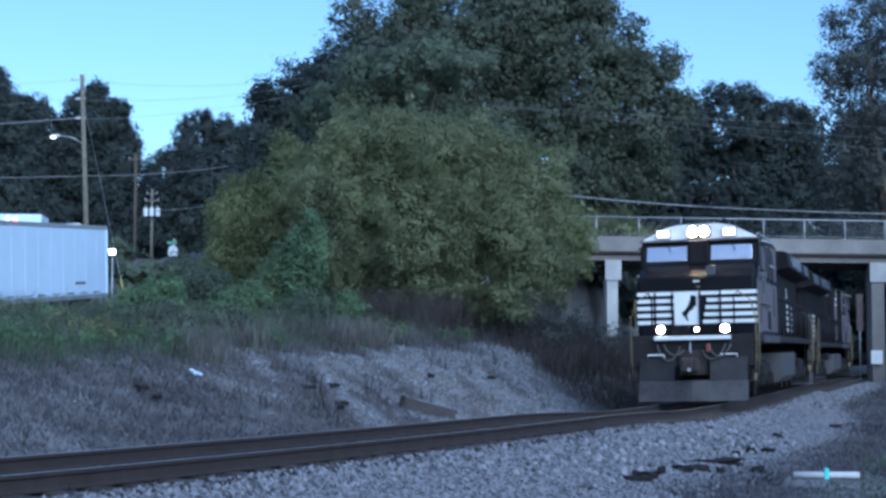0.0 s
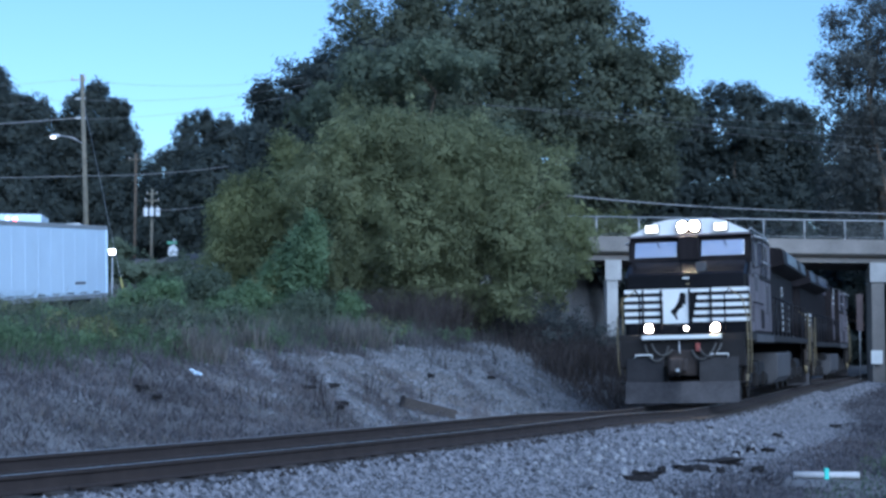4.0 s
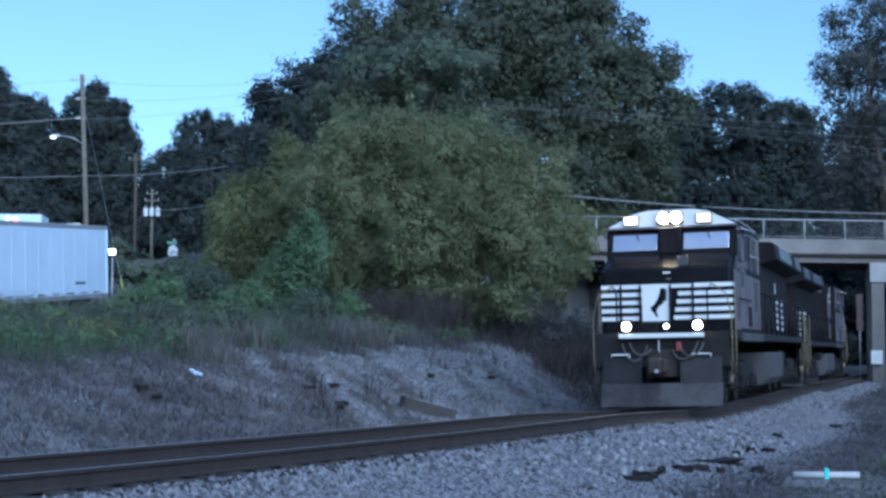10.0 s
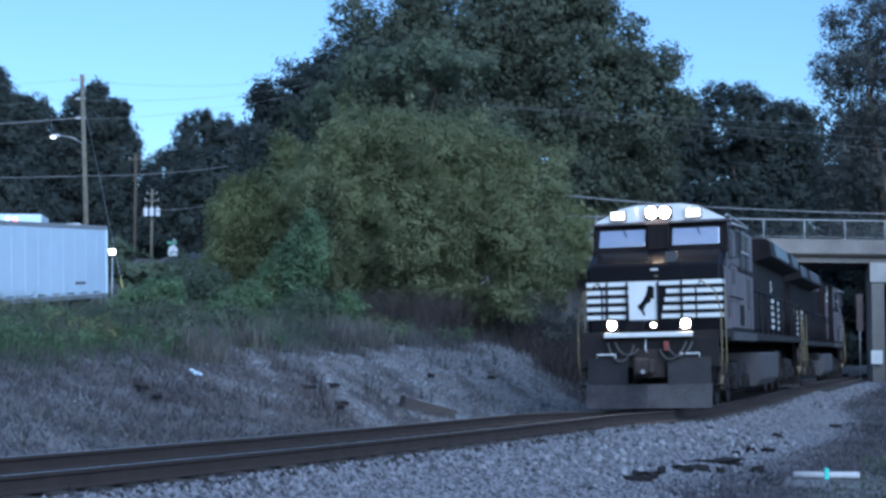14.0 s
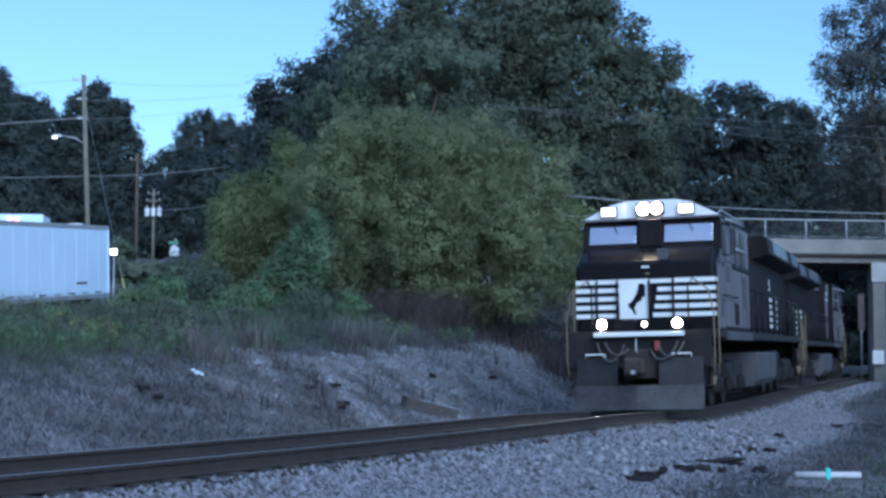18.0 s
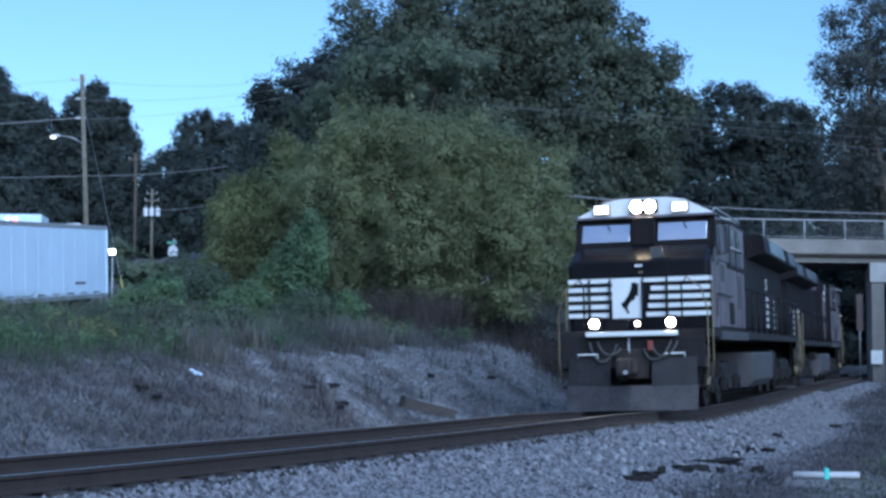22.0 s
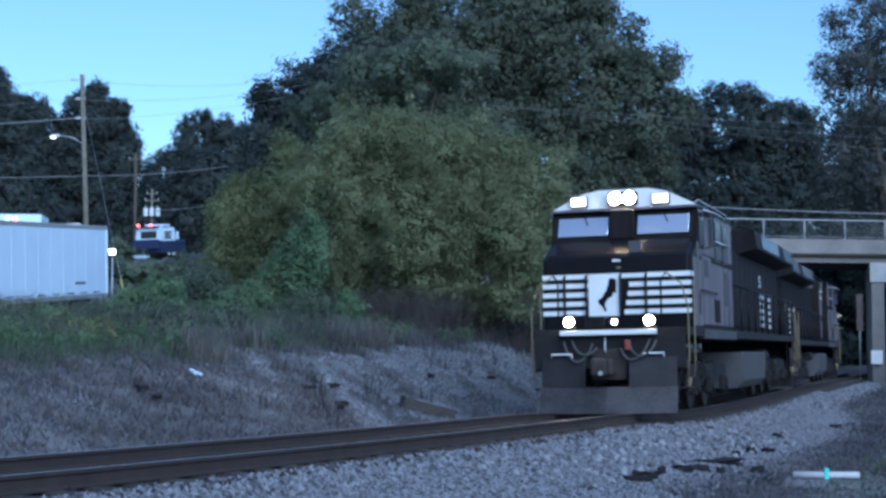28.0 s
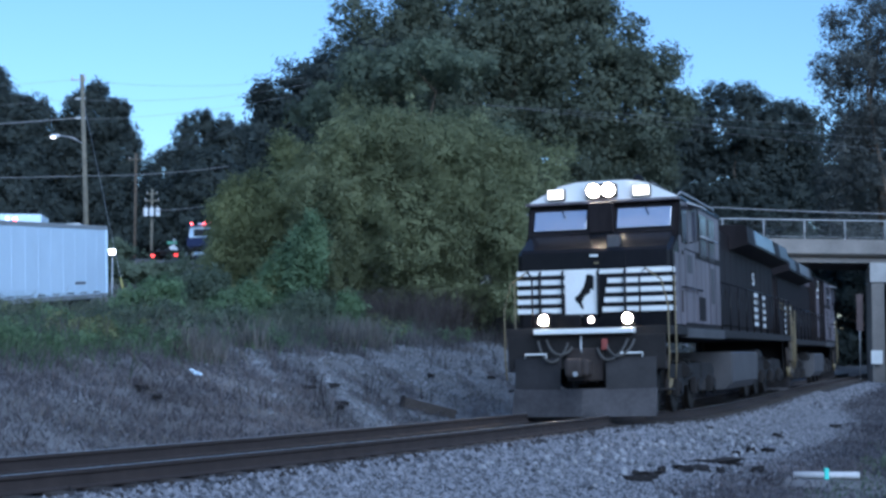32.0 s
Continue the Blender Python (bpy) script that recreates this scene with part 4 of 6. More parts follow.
        nb.parent = t
        nb.matrix_basis = pose(1.006, 14.7, 2.94, 90, 0, 90) @ Matrix.Diagonal((2.4, 1, 1, 1))
    # ---- fuel tank, air tanks
    tank = [(-1.42, 1.10), (-1.47, 1.06), (-1.45, 0.42), (-1.30, 0.25), (1.30, 0.25), (1.45, 0.42), (1.47, 1.06), (1.42, 1.10)]
    ft = part("fuel_tank", prism(tank, 7.2, 11.8, "y"), M_TANK, t, "dusty grey fuel tank between the trucks")
    for k in range(2):
        part("tank_rib", prism([(x * 1.008, z * 1.0 - 0.004) for x, z in tank], 7.3 + 4.3 * k, 7.33 + 4.3 * k, "y"), M_TANK, ft)
    for sx in (-1, 1):
        part("air_tank", rod([(sx * 1.22, 12.4, 1.0), (sx * 1.22, 13.5, 1.0)], 0.16, 10), M_GRIME, t)
    for yc in (3.5, 16.3):
        loco_truck(t, yc)
    wheels = [loco_wheelset(t, yc + k) for yc in (3.5, 16.3) for k in (-2.0, 0.0, 2.0)]
    # ---- pilots, plow, coupler and hoses at both ends
    for end, y0 in ((1, -0.72), (-1, 20.2)):
        def P(y):
            return y0 - end * y
        ya, yb = sorted((P(0.0), P(0.06)))
        pl = part("pilot", box(-1.46, 1.46, ya, yb, 0.82, 1.43, 0.01), M_GRIME, t)
        for sx in (-1, 1):
            bm = bmesh.new()
            xi, xo = 0.42 * sx, 1.30 * sx
            quad = [(xi, P(0.24), 1.03), (xo, P(0.12), 1.03), (xo, P(0.20), 0.47), (xi, P(0.32), 0.47)]
            fr = [bm.verts.new(q) for q in quad]
            bk = [bm.verts.new((q[0], q[1] + end * 0.05, q[2])) for q in quad]
            bm.faces.new(fr), bm.faces.new(bk[::-1])
            for k in range(4):
                bm.faces.new((fr[k], bk[k], bk[(k + 1) % 4], fr[(k + 1) % 4]))
            bmesh.ops.recalc_face_normals(bm, faces=bm.faces)
            part("plow_plate", bm, M_PLATE, pl, "steel plow plate with shade put into its dark tone")
            xh = sx * 0.88
            part("uncoupling_handle", rod([(xh - 0.2, P(0.25), 1.03), (xh - 0.2, P(0.25), 1.10), (xh + 0.2, P(0.25), 1.10), (xh + 0.2, P(0.25), 1.03)], 0.016), M_WHITE, pl)
            # corner steps with their rails
            for k in range(3):
                zs = 0.42 + 0.36 * k
                ys = sorted((P(-0.06), P(-0.62)))
                part("step", box(min(sx * 1.22, sx * 1.50), max(sx * 1.22, sx * 1.50), ys[0], ys[1], zs, zs + 0.035, 0.006), M_GRIME, pl)
            if end < 0:
                part("corner_plate", box(min(sx * 1.40, sx * 1.44), max(sx * 1.40, sx * 1.44), ys[0] + 0.05, ys[1], 0.36, 2.25, 0.01), M_STEP, pl, "brown stained plate beside the steps")
            part("step_side", box(min(sx * 1.21, sx * 1.235), max(sx * 1.21, sx * 1.235), ys[0], ys[1], 0.38, 1.43), M_GRIME, pl)
            part("sand_pipe", rod([(sx * 1.36, P(-0.7), 1.2), (sx * 1.34, P(-0.5), 0.36)], 0.05, 8), M_RUSTY, pl)
            part("sand_nozzle", rod([(sx * 1.38, P(-0.66), 0.62), (sx * 1.36, P(-0.6), 0.34)], 0.075, 8, 0.05), M_YELLOW, pl, "tan rubber sand nozzle")
            part("handrail", rod([(sx * 1.49, P(0.03), 0.62), (sx * 1.52, P(0.03), 1.0), (sx * 1.52, P(0.03), 1.95), (sx * 1.40, P(-0.02), 2.40), (sx * 1.10, P(-0.1), 2.62)], 0.016), M_YELLOW, t, "faded yellow step handrail")
            part("handrail", rod([(sx * 1.49, P(-0.68), 0.62), (sx * 1.52, P(-0.68), 1.0), (sx * 1.52, P(-0.68), 2.50)], 0.016), M_YELLOW, t, "faded yellow step handrail")
        # lower lip of the plow
        bm = bmesh.new()
        top = [(-1.32, P(0.22)), (0.0, P(0.37)), (1.32, P(0.22))]
        ring = []
        for z, off, half in ((0.475, -0.02, 1.0), (-0.02, 0.13, 1.0)):
            ring.append([bm.verts.new((x * half, y - end * off, z)) for x, y in top])
            ring.append([bm.verts.new((x * half, y - end * off + end * 0.05, z)) for x, y in top])
        for a, b in ((0, 2), (1, 3), (0, 1), (2, 3)):
            for k in range(2):
                bm.faces.new((ring[a][k], ring[a][k + 1], ring[b][k + 1], ring[b][k]))
        for k in (0, 2):
            bm.faces.new((ring[0][k], ring[1][k], ring[3][k], ring[2][k]))
        bmesh.ops.recalc_face_normals(bm, faces=bm.faces)
        part("plow_lip", bm, M_PLOW, pl)
        cp = part("coupler", box(-0.14, 0.14, min(P(0.02), P(0.62)), max(P(0.02), P(0.62)), 0.72, 0.98, 0.03), M_RUSTY, t)
        bm = box(-0.20, 0.10, min(P(0.55), P(0.85)), max(P(0.55), P(0.85)), 0.68, 1.02, 0.06)
        add_box(bm, 0.08, 0.22, min(P(0.62), P(0.80)), max(P(0.62), P(0.80)), 0.70, 1.0, 0.05)
        part("knuckle", bm, M_RUSTY, cp)
        part("coupler_pin", disc((0.0, P(0.86), 0.74), 0.045, 0.03, "y", 10), M_GALV, cp)
        part("draft_pocket", box(-0.34, 0.34, min(P(0.05), P(0.10)), max(P(0.05), P(0.10)), 0.60, 1.20, 0.03), M_RUSTY, pl)
        for xa, xb, za, zb, dip in ((-0.86, -0.30, 1.34, 1.30, 0.93), (-0.70, -0.22, 1.36, 1.22, 1.02), (0.24, 0.80, 1.20, 1.36, 0.90), (0.40, 0.92, 1.30, 1.34, 1.02)):
            # brake hoses hang in loops below the platform
            pts = []
            for k in range(13):
                u = k / 12
                low = (za * (1 - u) + zb * u) - (min(za, zb) - dip) * math.sin(u * math.pi) ** 0.7
                pts.append((xa + (xb - xa) * u, P(0.14 + 0.16 * math.sin(u * math.pi)), low))
            part("air_hose", rod(pts, 0.024, 7), M_HOSE, pl)
        part("angle_cock", box(0.33, 0.43, min(P(0.10), P(0.22)), max(P(0.10), P(0.22)), 1.16, 1.36, 0.02), M_RED, pl, "red brake valve")
        part("jumper_cable", rod([(-0.05, P(0.16), 1.42), (-0.05, P(0.2), 1.22), (-0.03, P(0.22), 1.12)], 0.02), M_GALV, pl)
        for x in (-0.78, 0.78):
            dl = part("ditch_light", box(x - 0.14, x + 0.14, min(P(-0.14), P(0.02)), max(P(-0.14), P(0.02)), 1.58, 1.86, 0.03), M_BLACK, t)
            part("lens", disc((x, P(0.025), 1.72), 0.088, 0.03, "y", 18, 0.006), M_DITCH if (lit and end > 0) else M_GLASS, dl, "burning ditch light" if (lit and end > 0) else "")
        if end > 0:
            nl = part("nose_lamp", box(-0.02, 0.18, -0.60, -0.50, 1.60, 1.82, 0.02), M_BLACK, t)
            part("lens", disc((0.08, -0.605, 1.71), 0.055, 0.03, "y", 14), M_SMALL_LAMP if lit else M_GLASS, nl)
        part("equipment_box", box(-0.52, -0.10, min(P(-0.30), P(-0.05)), max(P(-0.30), P(-0.05)), 1.58, 1.80, 0.02), M_BLACK, t)
        part("end_rail", rod([(-1.10, P(-0.1), 2.62), (-1.0, P(-0.04), 2.5), (-1.0, P(-0.04), 1.58)], 0.02), M_BLACK, t)
        part("end_rail", rod([(1.10, P(-0.1), 2.62), (1.0, P(-0.04), 2.5), (1.0, P(-0.04), 1.58)], 0.02), M_BLACK, t)
    # ---- walkway rails
    for sx in (-1, 1):
        part("walkway_rail", rod([(sx * 1.47, 5.8, 2.62), (sx * 1.47, 19.5, 2.62)], 0.018), M_BLACK, t)
        for k in range(11):
            y = 5.85 + 1.36 * k
            part("stanchion", rod([(sx * 1.47, y, 1.5), (sx * 1.47, y, 2.62)], 0.02), M_BLACK, t)
    part("rear_hood_end", box(-0.92, 0.92, 19.6, 19.75, 1.58, 4.05, 0.05), M_HOOD, t)
    return t, wheels


LOCO, WHEELS = build_locomotive(True)
LOCO_B, WHEELS_B = build_locomotive(False)
# ---------------------------------------------------------------- stones, grass and weeds
M_BLADE_DRY = leaf_mat("dry_grass", (0.144, 0.131, 0.117), (0.228, 0.210, 0.185), 0.5)
M_BLADE_BROWN = leaf_mat("withered_weeds", (0.093, 0.085, 0.086), (0.153, 0.143, 0.141), 0.5)
M_TWIG = leaf_mat("bare_dark_twigs", (0.116, 0.099, 0.097), (0.186, 0.163, 0.160), 0.5)
# the thicket's shade is put into this stem brown; open scrub shares it
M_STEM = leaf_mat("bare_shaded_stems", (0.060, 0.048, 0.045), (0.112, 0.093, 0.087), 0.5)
M_FEATHER = leaf_mat("feathery_grass", (0.085, 0.098, 0.072), (0.150, 0.160, 0.122), 0.5)
M_CHAR_STEM = leaf_mat("blackish_dead_stems", (0.030, 0.026, 0.026), (0.060, 0.052, 0.050), 0.4)
M_MAT = leaf_mat("dark_dead_weeds", (0.082, 0.075, 0.084), (0.153, 0.144, 0.154), 0.6)
M_BLADE_GREEN = leaf_mat("green_grass", (0.066, 0.104, 0.058), (0.118, 0.176, 0.096), 0.5)


M_STONE_SINGLE = mat("loose_granite_stone", (0.09, 0.094, 0.106), rough=0.9, var=0.5, scale=8, fine=60, bump=0.2, objects=0.9, tint=(0.185, 0.185, 0.195))


def spot(s, d):
    """Plan places of points given along and across the track."""
    a = heading(s)
    x = np.interp(s, S_AXIS, X_AXIS) + d * np.cos(a)
    y = np.interp(s, S_AXIS, Y_AXIS) - d * np.sin(a)
    return x, y


def stones(name, x, y, size, rng, material, label, sink=0.25, lift=0.0):
    """Broken stones, each an uneven four-sided lump bedded in the ground."""
    n = len(x)
    z = ground_z(x, y) + lift
    turn = rng.random((n, 1)) * math.tau + np.arange(4) * math.tau / 4 + rng.normal(size=(n, 4)) * 0.3
    sc = size * (0.6 + 0.9 * rng.random((n, 1)) ** 2)
    rad = sc * (0.75 + 0.5 * rng.random((n, 4)))
    ring = np.stack([np.cos(turn) * rad, np.sin(turn) * rad, sc * (rng.random((n, 4)) * 0.7 - 0.55)], -1)
    top = np.stack([rng.normal(size=n) * 0.35 * sc[:, 0], rng.normal(size=n) * 0.35 * sc[:, 0], sc[:, 0] * (0.55 + 0.5 * rng.random(n))], -1)[:, None]
    v = np.concatenate([ring, top], 1)
    v += np.stack([x, y, z + size * (0.4 - sink)], -1)[:, None, :]
    f0 = np.array([(0, 1, 4), (1, 2, 4), (2, 3, 4), (3, 0, 4)])
    f = (f0[None] + 5 * np.arange(n)[:, None, None]).reshape(-1, 3)
    ob = new(name, fast_mesh(name, v.reshape(-1, 3), f, material))
    return tagged(ob, label, "stones", kind="stuff")


def blades(name, x, y, h, w, rng, material, label, lean=0.35, category="grass", z=None):
    """Grass blades: thin bent strips that taper to a point."""
    n = len(x)
    z = ground_z(x, y) - 0.02 if z is None else z
    ang = rng.random(n) * math.tau
    hh = h * (0.4 + 0.9 * rng.random(n))
    ww = w * (0.6 + 0.8 * rng.random(n))
    side = np.stack([np.cos(ang), np.sin(ang), np.zeros(n)], -1) * ww[:, None]
    bend = rng.normal(size=(n, 3)) * lean * hh[:, None]
    bend[:, 2] = 0
    foot = np.stack([x, y, z], -1)
    up = np.array([0, 0, 1.0])
    mid = foot + bend * 0.35 + up * hh[:, None] * 0.55
    tip = foot + bend + up * hh[:, None] * 0.95
    v = np.stack([foot - side, foot + side, mid + side * 0.8, mid - side * 0.8, tip], 1)
    k = 5 * np.arange(n)[:, None]
    f = np.concatenate([k + np.array([[0, 1, 2]]), k + np.array([[0, 2, 3]]), k + np.array([[3, 2, 4]])])
    ob = new(name, fast_mesh(name, v.reshape(-1, 3), f, material))
    return tagged(ob, label, category, kind="stuff")


def weeds(name, x, y, h, size, n, rng, material, label, clump=0.3, category="weeds"):
    """Leafy weeds: leaves gathered in clumps over the given places."""
    z = ground_z(x, y)
    lob = np.stack([x, y, z + h * (0.25 + 0.6 * rng.random(len(x))), np.full(len(x), clump), np.full(len(x), clump), np.full(len(x), clump * 0.8) + h * 0.25], -1)
    v, f = leaves(lob, int(n * 1.4), size, rng, clump * 0.6, 12, 0.2, 0)
    ob = new(name, fast_mesh(name, v, f, material))
    return tagged(ob, label, category, kind="stuff")


def bank_runs(s, d):
    """Above nought where rubble has washed down the bank, below where dead weeds hold; the runs slant down the slope."""
    u = s - 1.15 * d + 0.8 * wave(s, d, 0.6, 2.4)
    v = 1.0 * wave(u, d * 0.3, 0.62, 1.7) + 0.55 * wave(u, d * 0.7, 1.45, 0.3) + 0.4 * wave(s, d, 2.6, 2.0)
    return 0.6 * v + 0.42 * smooth(5.0, -10.0, s) - 0.55 * smooth(-3.0, 6.0, s) - 0.35 * smooth(-7.6, -8.8, d)


def loose_stones(rng):
    """Single stones on top of the ballast, where it lies nearest."""
    meshes = []
    for k in range(6):
        bm = bmesh.new()
        bmesh.ops.create_icosphere(bm, subdivisions=1, radius=0.05)
        for v in bm.verts:
            v.co *= 0.75 + 0.55 * rng.random()
        me = bpy.data.meshes.new("stone")
        bm.to_mesh(me)
        bm.free()
        me.materials.append(M_STONE_SINGLE)
        meshes.append(me)
    t = bpy.data.objects["railway_track"]
    for k in range(260):
        x, y = spot(np.array([rng.uniform(-3.0, 9.5)]), np.array([rng.uniform(1.5, 3.4)]))
        ob = new("stone", meshes[k % 6])
        ob.parent = t
        ob.matrix_basis = Matrix.Translation((x[0], y[0], gz(x[0], y[0]) + 0.035)) @ Euler(rng.random(3) * 6).to_matrix().to_4x4() @ Matrix.Scale(0.7 + 0.6 * rng.random(), 4)


def build_ground_cover():
    rng = np.random.default_rng(11)
    # grit under the stones of the shoulder
    ss, dd = np.meshgrid(np.arange(-70, 18, 0.4), np.arange(1.3, 4.3, 0.25))
    dd = 1.3 + (dd - 1.3) * (0.5 + 0.5 * smooth(-20, -2, ss))
    x, y = spot(ss, dd)
    v = np.stack([x, y, ground_z(x, y) + 0.012 - 0.08 * (dd >= dd.max(axis=0) - 0.3)], -1).reshape(-1, 3)
    r, c = ss.shape
    i = (np.arange(r - 1)[:, None] * c + np.arange(c - 1)[None]).ravel()
    ob = new("shoulder_grit", fast_mesh("shoulder_grit", v, np.stack([i, i + c, i + c + 1, i + 1], -1), M_RUBBLE_BED, True))
    tagged(ob, "fine grey grit under the ballast stones", "gravel", kind="stuff")
    # pale crushed stone on the near shoulder, thinning towards the verge
    n = 120000
    s = np.where(rng.random(n) < 0.8, rng.uniform(-9, 16.5, n), rng.uniform(-24, -9, n))
    d = 1.32 + (2.0 + 0.7 * smooth(-14, 2, s)) * rng.random(n) ** 1.1 + 0.4 * np.abs(rng.normal(size=n)) * rng.random(n)
    x, y = spot(s, d)
    stones("ballast", x, y, 0.036, rng, M_STONE, "pale crushed stone ballast on the track's shoulder")
    loose_stones(rng)
    s, d = rng.uniform(-75, -20, 11000), 1.35 + 1.0 * rng.random(11000) ** 1.2 + 0.2 * np.abs(rng.normal(size=11000))
    x, y = spot(s, d)
    stones("ballast", x, y, 0.08, rng, M_STONE, "pale crushed stone ballast along the far track")
    # stones heaped against the sleepers' ends
    s, d = rng.uniform(-34, 18, 42000), 1.12 + 0.9 * rng.random(42000)
    x, y = spot(s, d)
    ob = stones("ballast", x, y, 0.043, rng, M_STONE, "pale crushed stone heaped against the sleepers' ends", lift=0.17 * smooth(1.95, 1.3, d))
    # dark stones between the sleepers and at their ends
    s, d = rng.uniform(-30, 16, 9000), rng.uniform(-1.35, 1.45, 9000)
    x, y = spot(s, d)
    stones("oily_ballast", x, y, 0.055, rng, M_BED, "oily brown ballast between the sleepers", lift=0.17)
    # rubble on the far bank, washed down in slanting runs between strips of dead weeds
    n = 110000
    s, d = rng.uniform(-48, 15, n), -1.9 - 7.4 * rng.random(n)
    run = bank_runs(s, d)
    keep = run + 0.30 * rng.normal(size=n) > 0.12
    x, y = spot(s[keep], d[keep])
    stones("bank_rubble", x, y, 0.034, rng, M_RUBBLE, "loose grey rubble lying on the bank")
    s, d = rng.uniform(-40, 8, 420), -2.0 - 6.5 * rng.random(420)
    keep = bank_runs(s, d) > -0.2
    x, y = spot(s[keep], d[keep])
    stones("bank_stones", x, y, 0.075, rng, M_RUBBLE, "larger pale stones scattered on the bank")
    # dead weeds in strips down the bank: low dark mats first, then brown blades and pale straw
    n = 150000
    s, d = rng.uniform(-42, 16, n), -2.0 - 7.6 * rng.random(n) ** 0.9
    run = bank_runs(s, d)
    keep = run + 0.22 * rng.normal(size=n) < -0.02
    x, y = spot(s[keep], d[keep])
    blades("dead_weed_mat", x, y, 0.13, 0.009, rng, M_MAT, "flattened dark dead weeds on the bank", 0.8, "weeds")
    n = 60000
    s, d = rng.uniform(-40, 16, n), -2.2 - 7.4 * rng.random(n) ** 0.8
    keep = (bank_runs(s, d) + 0.25 * rng.normal(size=n) < -0.12) & (np.sin(s * 3.1 + d * 1.7) + rng.normal(size=n) * 0.6 > 0.0)
    x, y = spot(s[keep], d[keep])
    blades("dry_grass", x, y, 0.24, 0.006, rng, M_TWIG, "short withered grass on the bank", 0.5)
    n = 9000
    s, d = rng.uniform(-10, 16, n), -2.4 - 6.0 * rng.random(n)
    keep = np.sin(s * 1.9 + 0.6 * d) + np.sin(d * 1.3 + s * 0.7) + rng.normal(size=n) * 0.4 > 0.9
    x, y = spot(s[keep], d[keep])
    blades("pale_straw", x, y, 0.15, 0.007, rng, M_BLADE_DRY, "pale bleached straw on the bank", 0.9)
    # withered weeds and straw along the crest, in tufts
    n = 70000
    s, d = rng.uniform(-40, 16, n), -7.0 - 4.4 * rng.random(n) ** 0.7
    keep = np.sin(s * 0.8) + np.sin(s * 2.1 + 1) + rng.normal(size=n) * 0.9 + 0.5 * (-d - 7.8) - 1.4 * smooth(1.0, 5.0, s) > 0.3
    x, y = spot(s[keep], d[keep])
    blades("withered_weeds", x, y, 0.30, 0.009, rng, M_BLADE_BROWN, "withered brown weeds along the crest", 0.4, "weeds")
    for k in range(9):
        s, d = rng.uniform(-26, 9) + rng.normal(size=140) * 0.25, rng.uniform(-10.5, -8.0) + rng.normal(size=140) * 0.25
        x, y = spot(s, d)
        blades("straw_tuft", x, y, 0.75, 0.010, rng, M_BLADE_DRY, "tuft of tall straw-coloured grass", 0.25, "grass")
    # the tall pale tuft on the crest with its leaning stalks, and thin dark stems standing on the bank
    s, d = 1.6 + rng.normal(size=320) * 0.32, -7.5 + rng.normal(size=320) * 0.28
    x, y = spot(s, d)
    blades("straw_tuft", x, y, 0.62, 0.010, rng, M_BLADE_DRY, "tall pale tuft of straw on the crest", 0.3, "grass")
    x, y = spot(np.array([0.9, 1.3, 1.9]), np.array([-7.7, -7.4, -7.6]))
    blades("leaning_stalks", x, y, np.array([1.2, 1.0, 0.9]), 0.016, rng, M_BLADE_DRY, "leaning dry stalks in the straw", 0.45, "grass")
    s, d = rng.uniform(-14, 4, 26), rng.uniform(-8.0, -3.6, 26)
    s, d = np.repeat(s, 9) + rng.normal(size=234) * 0.10, np.repeat(d, 9) + rng.normal(size=234) * 0.10
    x, y = spot(s, d)
    blades("dark_stems", x, y, 0.48, 0.009, rng, M_CHAR_STEM, "thin dark dead stems standing on the bank", 0.16, "weeds")
    # green grass and leafy weeds behind the crest
    n = 30000
    s, d = rng.uniform(-22, 12, n), -8.4 - 8.6 * rng.random(n) ** 1.2 + 0.5 * rng.normal(size=n)
    keep = rng.random(n) < smooth(-16, 0, s)
    x, y = spot(s[keep], d[keep])
    blades("green_grass", x, y, 0.36, 0.010, rng, M_BLADE_GREEN, "long green grass behind the bank", 0.5)
    n = 22000
    s, d = rng.uniform(0.5, 16, n), -7.3 - 3.6 * rng.random(n) + 0.4 * rng.normal(size=n)
    keep = (rng.random(n) < smooth(0.5, 5, s)) & (np.sin(s * 1.3 + d) + rng.normal(size=n) * 0.7 > -0.5)
    x, y = spot(s[keep], d[keep])
    blades("green_grass", x, y, 0.30, 0.008, rng, M_BLADE_GREEN, "tussocky green grass on the crest of the bank", 0.5)
    s, d = rng.uniform(1.5, 15, 700), -7.6 - 3.4 * rng.random(700) ** 0.8
    keep = np.sin(s * 1.1 + 0.8) + np.sin(s * 2.7 + d * 1.3) + rng.normal(size=700) * 0.5 > -0.3
    x, y = spot(s[keep], d[keep])
    weeds("crest_weeds", x, y, 0.34, 0.034, 34000, rng, LEAF_FRESH, "soft green weeds on the crest of the bank", 0.24)
    # tall feathery grass over the weeds
    n = 30000
    s, d = rng.uniform(-26, 14, n), -8.8 - 7.0 * rng.random(n)
    keep = np.sin(s * 0.7 + 1) + np.sin(s * 1.9 + d * 0.8) + rng.normal(size=n) * 0.5 > 0.1
    x, y = spot(s[keep], d[keep])
    blades("feathery_grass", x, y, 0.95, 0.007, rng, M_FEATHER, "tall feathery grey-green grass behind the bank", 0.35)
    patch = rng.uniform(-30, 12, 60), -8.9 - 8.0 * rng.random(60) ** 1.2
    for k, (mt, nm, lab) in enumerate(((LEAF_FRESH, "leafy_weeds", "leafy green weeds behind the bank"), (LEAF_DEEP, "grey_green_weeds", "dull green weeds behind the bank"), (LEAF_OLIVE, "olive_weeds", "olive green weeds behind the bank"))):
        c = rng.integers(0, 60, 800)
        s, d = patch[0][c] + rng.normal(size=800) * 1.1 + k, patch[1][c] - 0.5 * k + rng.normal(size=800) * 0.9
